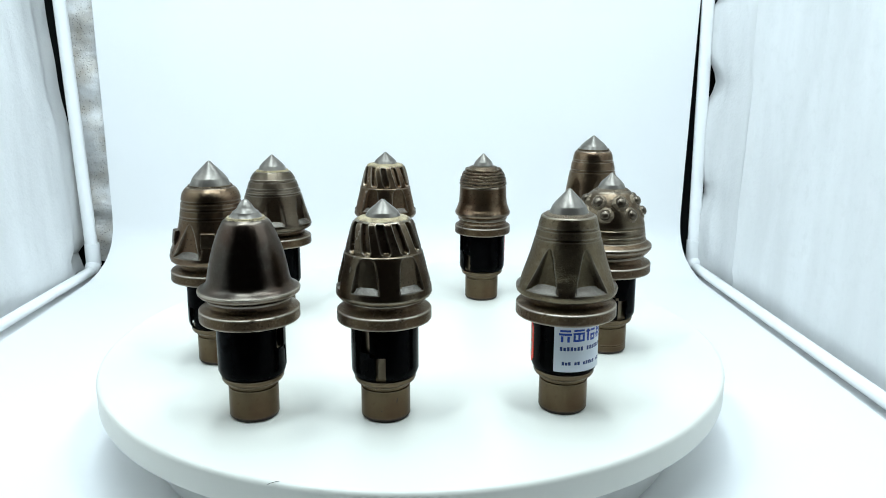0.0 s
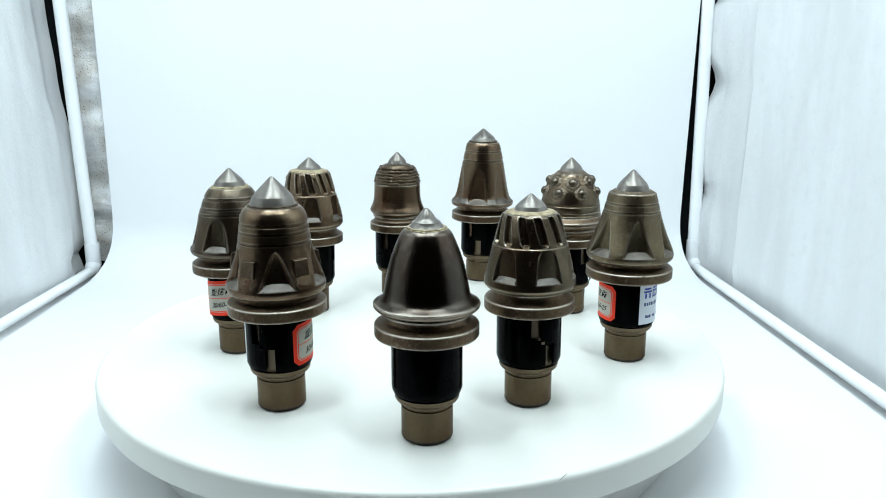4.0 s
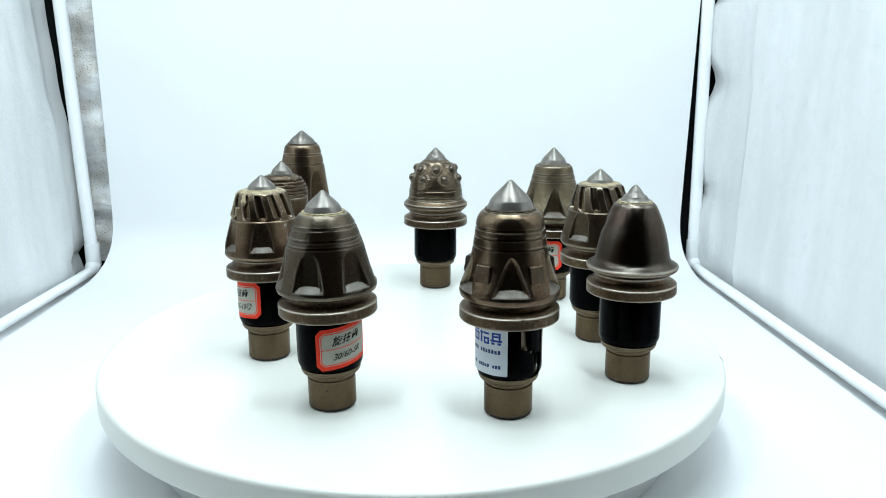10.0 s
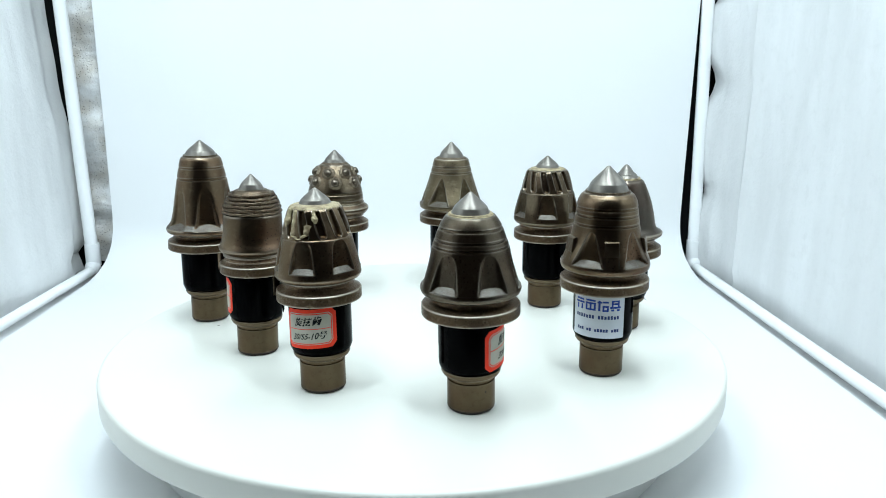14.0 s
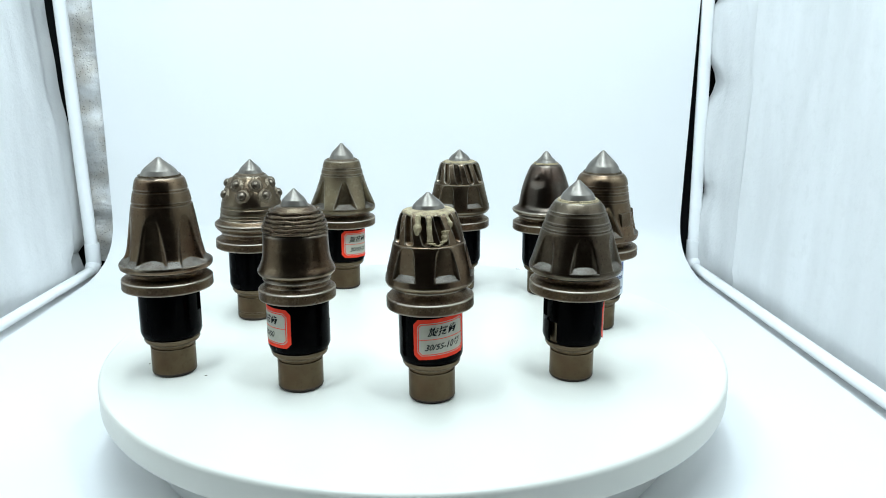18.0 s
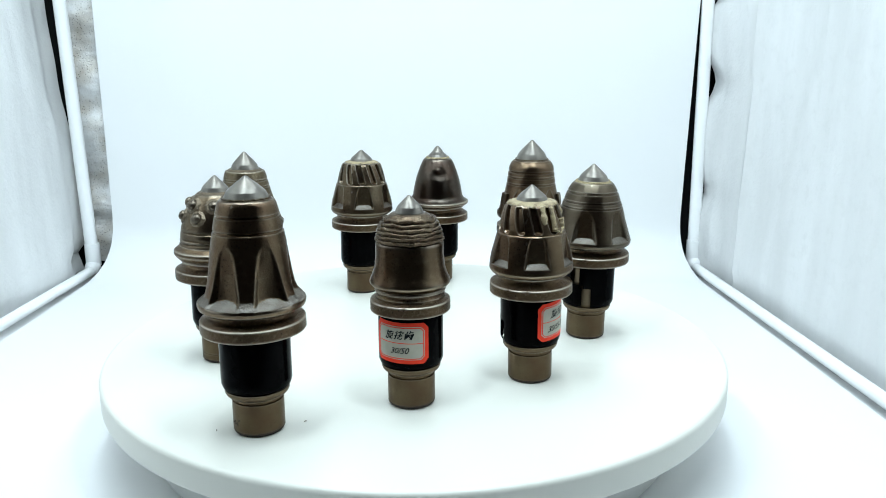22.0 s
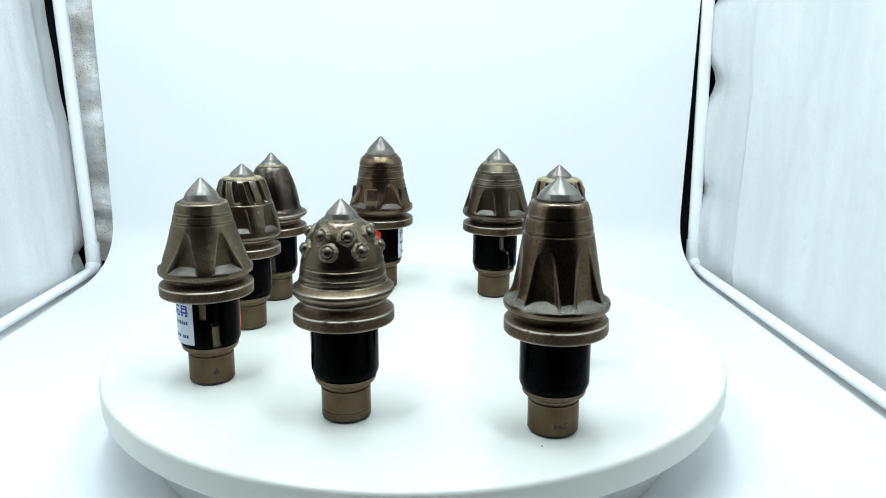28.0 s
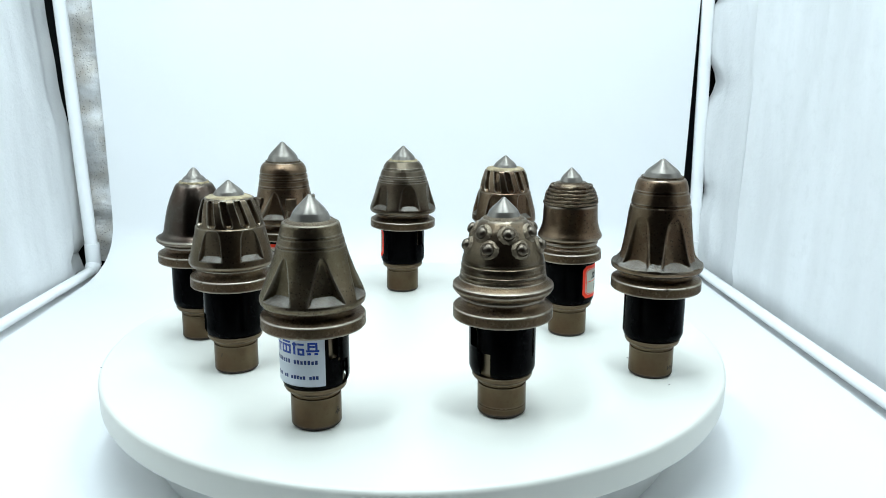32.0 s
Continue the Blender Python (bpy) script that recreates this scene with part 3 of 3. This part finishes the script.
def grooves(zs, depth=0.65, width=0.56):
    def cut(z, a, r):
        return r - sum(depth for q in zs if abs(z - q) < width)
    return cut


def ribbed_tooth(label, tip, tip_r, curve, rings, count, first, floor_z, arch_z, half, depth, slot, flange_r=30.0, body=STEEL, top=0.25, fall=0.8, ramp=5.0, bowl=0.18, soft=2.4, braze=None):
    tooth = tagged(new("drill_tooth"), label, "drill tooth", "drill teeth on the turntable")
    shank(tooth, slot, 20.4, flange_r, flange_r - 6.2, 75.2)
    lower = fine_rows([(75.2, flange_r - 4.2), (75.3, flange_r - 2.4), (75.7, flange_r - 1.3), (76.2, flange_r - 0.7)])
    rows = lower + curve_rows(curve, 0.5)
    extra = []
    for q in rings:
        extra += [q - 0.55, q - 0.35, q + 0.35, q + 0.55]
    rows = sorted(rows + [(q, pchip(curve, q)) for q in extra])
    rows = split_rows(rows, floor_z)
    shoulder = rows[-1]
    rows += [(shoulder[0] + 0.5, shoulder[1] - 0.5), (shoulder[0] + 0.7, shoulder[1] - 1.4), (shoulder[0] + 0.75, tip_r - 0.5)]
    cut, ring = pockets(count, first, floor_z, arch_z, half, depth, top, fall, soft, ramp=ramp, bowl=bowl), grooves(rings)
    head = part("head", turned(rows, 300, lambda z, a, r: ring(z, a, cut(z, a, r)) + 0.08 * wobble(z, a, 1.6, first) + 0.03 * wobble(z, a, 6.0, first + 5)), body, tooth)
    lit_cast_floors(head, floor_z - 0.1, floor_z + 10.0)
    part("braze_ring", braze_bm(shoulder[0] + 0.3, tip_r, min(shoulder[1] - 1.2, tip_r + 3.2), first), braze or BRAZE, tooth, "rough braze ring")
    part("carbide_tip", tip_bm(shoulder[0] + 0.6, tip_r, tip), CARBIDE, tooth, "polished grey carbide point")
    return tooth


def stud_bm(r, centre, outward):
    q = Vector((0, 0, 1)).rotation_difference(outward).to_matrix().to_4x4()
    rows = [(-2.0, r), (0.5, r), (1.3, r * 0.93), (2.1, r * 0.72), (2.6, r * 0.42), (2.8, r * 0.04)]
    bm = turned(rows, 24)
    bm.transform(Matrix.Translation(centre) @ q)
    return bm


def weld_bm(r, centre, outward, seed):
    q = Vector((0, 0, 1)).rotation_difference(outward).to_matrix().to_4x4()
    bm = turned([(-2.0, r * 1.85), (-0.4, r * 1.68), (0.5, r * 1.42), (1.0, r * 1.2), (0.9, r * 1.04), (0.3, r * 0.9)], 36, lambda z, a, p: p * (1 + 0.13 * wobble(z, a, 1.6, seed) + 0.05 * wobble(z, a, 5.0, seed)))
    bm.transform(Matrix.Translation(centre) @ q)
    return bm


def on_head(curve, z, az, sink=0.0):
    r = pchip(curve, z) - sink
    slope = (pchip(curve, z + 0.5) - pchip(curve, z - 0.5))
    out = Vector((math.cos(radians(az)), math.sin(radians(az)), -slope)).normalized()
    return Vector((r * math.cos(radians(az)), r * math.sin(radians(az)), z)) / 1000, out


def bullet_tooth():
    tooth = tagged(new("drill_tooth"), "smooth dark bullet-headed drill tooth with a dented side", "drill tooth", "drill teeth on the turntable")
    shank(tooth, 338, 20.4, 29.7, 23.6, 76.0)
    curve = [(81.4, 29.2), (82.2, 27.5), (83.6, 25.7), (86.0, 24.4), (90.0, 23.6), (95.0, 22.7), (103.0, 20.8), (110.0, 18.5), (116.0, 16.1), (119.6, 14.4), (121.2, 13.4), (122.0, 12.4)]
    rows = fine_rows([(76.0, 25.0), (76.2, 26.6), (77.0, 27.8), (78.2, 29.4), (78.8, 29.9), (80.4, 30.2), (81.0, 29.9)]) + curve_rows(curve, 0.7)

    def dent(z, a, r):
        d = math.hypot(off(a, 68) / 26.0, (z - 108.5) / 6.5)
        e = math.hypot(off(a, 62) / 13.0, (z - 111.5) / 4.0)
        return r - 0.8 * smooth01(1.15 - d) + 0.6 * smooth01(1.0 - e) + 0.08 * wobble(z, a, 1.6, 3)
    part("skirt", turned([p for p in rows if p[0] <= 81.4], 144, lambda z, a, r: r + 0.12 * wobble(z, a, 2.6, 7)), STEEL_RUST, tooth, "rough flared steel skirt")
    part("head", turned([p for p in rows if p[0] > 80.9] + [(122.5, 11.4), (122.7, 8.4)], 180, lambda z, a, r: dent(z, a, r) - (0.12 if z < 81.3 else 0.0)), STEEL_GLOSS, tooth)
    part("braze_ring", braze_bm(121.9, 9.9, 12.0, 2.0), BRAZE, tooth, "pale rough braze ring")
    part("carbide_tip", tip_bm(122.4, 10.7, 133.9, 0.86), CARBIDE, tooth, "polished grey carbide point")
    return tooth


def fluted_tooth(label, first, slot, flute_first, blobs, body, flange_r, flute=1.8, collar=15.4):
    tooth = tagged(new("drill_tooth"), label, "drill tooth", "drill teeth on the turntable")
    shank(tooth, slot, 20.4, flange_r, flange_r - 5.6, 75.6)
    s = flange_r - 27.8
    curve = [(79.0, 28.1 + s), (85.0, 27.5 + s), (93.5, 25.4 + s), (103.2, 22.7 + s)]
    upper = [(103.8, 22.0 + s), (109.5, 20.8 + s * 0.7), (116.5, 18.9 + s * 0.5), (121.2, 17.2 + s * 0.4), (122.4, 16.1)]
    rows = fine_rows([(75.6, 24.0 + s), (75.8, 25.6 + s), (76.6, 26.8 + s), (78.2, 27.9 + s)]) + split_rows(curve_rows(curve, 0.6), 83.0) + curve_rows(upper, 0.5)
    rows += [(122.8, 14.8), (123.0, 10.2)]
    cut = pockets(6, first, 83.0, 103.4, 17.0, 5.0, 0.72, 0.95, 3.2, 10.0, ramp=5.5)

    def shape(z, a, r):
        r = cut(z, a, r)
        if 104.2 < z < 121.8:
            v = (z - 104.2) / 17.6
            turn = a - flute_first + 12.0 * (v - 0.5)
            d = abs((turn + 15.0) % 30.0 - 15.0)
            one = (turn + 15.0) % 360.0 // 30.0
            # round-ended slots, open at the crown, with thin raised rims
            width = (7.2 + 0.9 * noise.noise(Vector((one * 1.7, v * 3.0, first)))) * math.sqrt(max(0.0, 1 - max(0.0, 1 - v / 0.16) ** 2))
            inside = smooth01(v * 12)
            r -= flute * smooth01((width - d) / 2.8 + 0.25) * smooth01(v * 12)
            r += 0.2 * math.exp(-((d - width - 1.6) / 1.2) ** 2) * inside
        return r + 0.08 * wobble(z, a, 2.2, first) + 0.03 * wobble(z, a, 6.0, first + 5)
    head = part("head", turned(rows, 480, shape), body, tooth)
    lit_cast_floors(head, 82.9, 92.0)
    part("braze_ring", braze_bm(122.4, 9.9, collar, first), BRAZE, tooth, "pale rough braze ring")
    part("carbide_tip", tip_bm(122.6, 10.9, 134.0), CARBIDE, tooth, "polished grey carbide point")
    for k, (da, z0, z1, swing) in enumerate(blobs):
        bm = bmesh.new()
        rings = []
        steps = 14
        for i in range(steps + 1):
            v = i / steps
            z = z0 + (z1 - z0) * v
            a = da + swing * v
            c, o = on_head(upper if z > 103.6 else curve, min(z, 122.2), a, 0.9)
            w = (1.9 + 1.3 * noise.noise(Vector((k * 3.1, v * 2.4, 0)))) * (0.6 if i in (0, steps) else 1.0) * 0.001
            side = Vector((-math.sin(radians(a)), math.cos(radians(a)), 0))
            rings.append([c + side * w * math.cos(math.tau * j / 12) + o * w * 0.95 * math.sin(math.tau * j / 12) for j in range(12)])
        ring_surface(bm, rings)
        part("braze_run", bm, BRAZE, tooth, "spilled pale braze run")
    return tooth


def studded_tooth():
    tooth = tagged(new("drill_tooth"), "brown steel drill tooth studded with hard round buttons", "drill tooth", "drill teeth on the turntable")
    shank(tooth, 262, 20.4, 30.2, 24.4, 76.4, 6.4)
    curve = [(83.4, 29.2), (84.4, 27.8), (86.2, 26.3), (90.0, 25.6), (97.5, 24.6), (104.0, 22.6), (110.0, 20.2), (116.0, 17.2), (120.4, 14.2), (121.4, 13.4)]
    rings = (88.6, 91.2, 96.4)
    rows = fine_rows([(76.4, 26.0), (76.6, 27.4), (77.6, 28.4), (79.4, 29.8), (80.4, 30.3), (82.6, 30.2)]) + sorted(curve_rows(curve, 1.0) + [(q + d, pchip(curve, q)) for q in rings for d in (-0.5, -0.3, 0.3, 0.5)])
    g = grooves(rings, 0.3)
    part("skirt", turned([p for p in rows if p[0] <= 86.6], 144, lambda z, a, r: r + 0.12 * wobble(z, a, 2.6, 9)), STEEL_RUST, tooth, "rough flared steel skirt")
    part("head", turned([p for p in rows if p[0] > 85.0] + [(122.0, 12.5), (122.2, 9.0)], 180, lambda z, a, r: g(z, a, r) + 0.06 * wobble(z, a, 1.6, 8) - (0.15 if z < 86.6 else 0.0)), STEEL_DARK, tooth)
    part("braze_ring", braze_bm(121.6, 9.4, 12.6, 5.0), BRAZE_DARK, tooth, "rough brown braze ring")
    part("carbide_tip", tip_bm(122.0, 10.3, 134.5), CARBIDE, tooth, "polished grey carbide point")
    spots = [(106.7, 348.6 + 51.43 * k) for k in range(7)] + [(115.0, 330.9 - 2 + 51.43 * k) for k in range(7)]
    for k, (z, az) in enumerate(spots):
        c, o = on_head(curve, z, az)
        part("weld_bead", weld_bm(3.5, c, o, k * 1.7), PALE_WELD, tooth, "rough pale raised weld collar")
        part("stud", stud_bm(3.5, c + o * 0.0010, o), BUTTON, tooth, "dark round hard-metal button")
    return tooth


def threaded_tooth():
    tooth = tagged(new("drill_tooth"), "slim drill tooth with rough weld rings below its point", "drill tooth", "drill teeth on the turntable")
    shank(tooth, 196, 20.4, 25.0, 20.6, 76.4)
    curve = [(81.2, 24.8), (82.4, 24.3), (85.6, 22.9), (91.0, 21.5), (99.0, 21.0), (104.0, 20.9)]
    rows = fine_rows([(76.4, 21.2), (76.6, 22.2), (77.6, 23.2), (79.2, 24.7), (80.6, 25.0)]) + curve_rows(curve, 0.7) + [(104.9, 20.5), (105.4, 19.6)]
    part("head", turned(rows + [(105.8, 18.0)], 120, lambda z, a, r: r + 0.06 * wobble(z, a, 1.8, 4)), STEEL_RED, tooth)
    crown = [(105.0, 19.4), (108.0, 19.0), (112.0, 18.1), (117.0, 15.7), (120.6, 13.2), (121.8, 11.8)]
    part("crown", turned(curve_rows(crown, 1.0) + [(122.3, 10.8), (122.5, 7.5)], 96), BEAD, tooth)
    for k in range(6):
        z = 106.6 + 2.5 * k
        bm = bmesh.new()
        rings = []
        n = 120
        for i in range(n):
            a = 360.0 * i / n
            zz = z + 0.7 * wobble(k * 9, a, 1.3, k) + 0.3 * wobble(k * 4, a, 3.4, k + 2)
            r = pchip(crown, min(zz, 121.5)) + 0.95 + 0.5 * wobble(k * 5, a, 3.0, k + 4)
            w = 1.12 + 0.3 * wobble(k * 7, a, 4.0, k + 9)
            rings.append([((r + w * math.cos(math.tau * j / 10)) * math.cos(radians(a)) / 1000, (r + w * math.cos(math.tau * j / 10)) * math.sin(radians(a)) / 1000, (zz + w * math.sin(math.tau * j / 10)) / 1000) for j in range(10)])
        rings.append(rings[0])
        ring_surface(bm, rings, False, False)
        bmesh.ops.remove_doubles(bm, verts=bm.verts[:], dist=1e-7)
        part("weld_ring", bm, BEAD, tooth, "rough wavy weld ring")
    c, o = on_head(crown, 107.0, 65)
    part("weld_crater", weld_bm(1.5, c + o * 0.0012, o, 2.0), BEAD, tooth, "round weld end crater")
    part("carbide_tip", tip_bm(122.2, 8.9, 133.3), CARBIDE, tooth, "polished grey carbide point")
    return tooth


def lugs(tooth, count, first, curve, z0, z1, half):
    """Square lugs standing on the ribs."""
    for k in range(count):
        az = first + 360.0 * k / count
        bm = bmesh.new()
        rings = []
        for z in (z0, z0 + 2, z0 + 4.5, z0 + 6.6, z0 + 7.2, z0 + 9, z0 + 12, z1 - 0.5, z1):
            r = pchip(curve, z) + 0.15 if z < z0 + 7 else 28.0 - 0.14 * (z - z0 - 7) - (0.6 if z == z1 else 0.0)
            r += 0.25 * noise.noise(Vector((k * 2.3, z * 0.5, 4)))
            inner = pchip(curve, z) - 2
            ring = []
            for q, d in ((inner, -half), (r - 0.4, -half), (r, -half + 0.9), (r, half - 0.9), (r - 0.4, half), (inner, half)):
                a = radians(az + d)
                ring.append((q * math.cos(a) / 1000, q * math.sin(a) / 1000, z / 1000))
            rings.append(ring)
        ring_surface(bm, rings)
        part("lug", bm, CAST, tooth, "square raised steel lug")


def build_teeth():
    """Each tooth with its place on the plate: radius in metres, bearing in degrees, lean of its point outwards and along the turn in mm."""
    made = []
    made.append((bullet_tooth(), 0.1702, -125.93, -1.7, -0.1))
    b = fluted_tooth("dark fluted drill tooth with slanted grooves and six pockets", 249.0, 237, 271.6, [], STEEL_DARK, 28.3, 2.8)
    etched_mark(b, 299, 13.8, [(0.3, 0.7, 0.15, 1.3, 0), (-0.2, -0.6, 0.15, 1.3, 0)])
    etched_mark(b, 262, 7.8, [(0, 0, 0.4, 0.4, 0)])
    made.append((b, 0.1419, -97.62, -1.9, -0.4))
    c_curve = [(76.6, 30.2), (79.0, 30.7), (81.2, 30.2), (86.0, 28.3), (94.0, 24.9), (104.0, 21.4), (112.0, 19.2), (119.0, 17.4), (122.4, 16.4)]
    c = ribbed_tooth("brown ribbed drill tooth with white sticker and red label", 138.8, 12.0, c_curve, (110.1, 115.6), 6, 349.0, 80.4, 105.5, 19.5, 7.6, 6, 30.6, STEEL_MATTE, top=0.22, soft=4.0, braze=BRAZE_DARK)
    white_label(c, 20.4, 296, 45.0)
    etched_mark(c, 30, 10.0, [(-1.2, 0.6, 2.2, 0.5, 30), (0.6, 0.2, 2.6, 0.5, -35), (0.1, 1.4, 0.5, 2.0, 0), (0.9, -1.3, 1.8, 0.5, 40), (-0.9, -1.2, 0.5, 1.6, 0)])
    red_label(c, 20.4, 146, 45.0, -3, "30/60-25", 34.0)
    made.append((c, 0.1619, -55.29, -0.9, 0.1))
    made.append((studded_tooth(), 0.1476, -12.37, -1.4, -0.6))
    e_curve = [(76.6, 30.0), (79.0, 30.5), (80.4, 30.0), (82.0, 28.4), (85.0, 26.5), (92.0, 24.6), (104.0, 22.4), (116.0, 20.3), (128.0, 17.9), (135.0, 16.2), (136.6, 15.4)]
    e = ribbed_tooth("tall brown ribbed drill tooth with long arched pockets", 150.2, 12.9, e_curve, (120.1, 128.8), 6, 37.0, 80.2, 114.0, 20.0, 5.2, 188, body=STEEL_RED, top=0.60, fall=1.0, ramp=6.5, bowl=0.45, soft=7.0, braze=BRAZE_DARK)
    etched_mark(e, 8, 7.4, [(-2.4, 0.2, 0.5, 2.4, 0), (-1.0, 0.8, 1.8, 0.45, 35), (0.6, 0.0, 0.5, 2.6, 0), (1.6, 0.7, 1.6, 0.45, -30), (2.9, -0.4, 0.45, 2.2, 0), (4.0, 0.6, 1.5, 0.45, 20)])
    made.append((e, 0.1826, 30.82, -0.3, -0.8))
    f = threaded_tooth()
    red_label(f, 20.4, 41, 45.6, -1, "30/50", 37.5)
    made.append((f, 0.1224, 60.10, -1.3, -0.9))
    g = fluted_tooth("fluted drill tooth with spilled braze and red label", 122.0, 318, 150.1, [(76, 122.0, 110.5, 2), (99, 121.5, 106.0, 2), (100, 106.4, 104.0, 14), (113, 104.0, 107.5, 14), (126, 107.2, 113.0, 4), (140, 122.0, 114.0, 3)], STEEL_RED, 27.7, 2.8, 16.2)
    red_label(g, 20.4, 120, 46.0, 4, "30/55-10号", 38.0)
    made.append((g, 0.1152, 104.54, -0.6, -2.5))
    h_curve = [(76.6, 30.3), (78.8, 30.9), (80.8, 30.5), (84.4, 29.3), (94.0, 26.2), (104.0, 23.4), (112.0, 20.6), (117.0, 18.7), (121.0, 16.4), (122.6, 15.2)]
    h = ribbed_tooth("dark ribbed drill tooth with rough braze ring and red label", 137.0, 12.0, h_curve, (105.2, 109.4, 116.1), 6, 159.5, 80.6, 103.0, 16.5, 5.2, 20, 30.4, STEEL_BLACK, top=0.7, fall=1.0, ramp=6.0, bowl=0.3, soft=6.0)
    etched_mark(h, 169.7, 14.6, [(0, 0, 0.8, 0.8, 0)])
    red_label(h, 20.4, 212, 44.6, 7, "30/60-SR", 39.0)
    made.append((h, 0.1356, 151.99, 0.8, -2.1))
    i_curve = [(76.6, 29.7), (79.2, 30.2), (82.0, 29.6), (88.0, 27.4), (96.0, 24.4), (104.0, 22.4), (114.0, 20.9), (121.0, 19.9), (125.0, 18.2), (126.6, 16.8)]
    i = ribbed_tooth("brown wide-pointed drill tooth with square lugs on its ribs", 145.0, 14.1, i_curve, (107.0, 113.0, 117.6), 5, 171.0, 81.0, 103.5, 21.0, 6.4, 198, 30.2, STEEL_RED, top=0.25, soft=4.0, braze=BRAZE_DARK)
    lugs(i, 5, 204.5, i_curve, 81.6, 98.4, 10.5)
    white_label(i, 20.4, 112, 45.0)
    red_label(i, 20.4, 316, 45.0, 5, "30/60-20", 36.0)
    made.append((i, 0.1503, 197.38, -0.9, -1.0))
    return made


def build_chips():
    """Two tiny steel flakes left lying on the disc."""
    made = []
    for x, y, turn, length in ((0.1310, 0.1005, 25.0, 1.8), (0.1803, 0.0855, 80.0, 1.3)):
        bm = box_bm(-length / 2000, length / 2000, -0.00035, 0.00035, 0.0, 0.0003)
        for v in bm.verts:
            v.co.y *= 0.4 if v.co.x > 0 else 1.0
        chip = tagged(part("metal_chip", bm, CAST, smooth=False), "tiny dark steel flake lying on the turntable", "metal chip", "steel flakes on the turntable")
        made.append((chip, pose(x, y, 0.0, 0, 0, turn)))
    return made


def turn_at(t):
    """Degrees the plate has turned by t seconds: a steady turn with the slight unevenness of its drive."""
    w = 9.48814
    return w * t + 0.133 * math.sin(radians(w * t)) + 0.100 * (math.cos(radians(w * t)) - 1)


def motions():
    times = [float(t) for t in range(33)]
    walk(DISC, [(t, pose(0, 0, 0, 0, 0, turn_at(t))) for t in times])
    for chip, seat in CHIPS:
        walk(chip, [(t, pose(0, 0, 0, 0, 0, turn_at(t)) @ seat) for t in times])
    for tooth, r, bearing, lean_out, lean_on in TEETH:
        b = radians(bearing)
        up = Vector((lean_out * math.cos(b) - lean_on * math.sin(b), lean_out * math.sin(b) + lean_on * math.cos(b), 135.0))
        seat = Matrix.Translation((r * math.cos(b), r * math.sin(b), 0.0)) @ Vector((0, 0, 1)).rotation_difference(up).to_matrix().to_4x4()
        walk(tooth, [(t, pose(0, 0, 0, 0, 0, turn_at(t)) @ seat) for t in times])


build_room()
build_tent()
DISC = build_turntable()
TEETH = build_teeth()
CHIPS = build_chips()
motions()
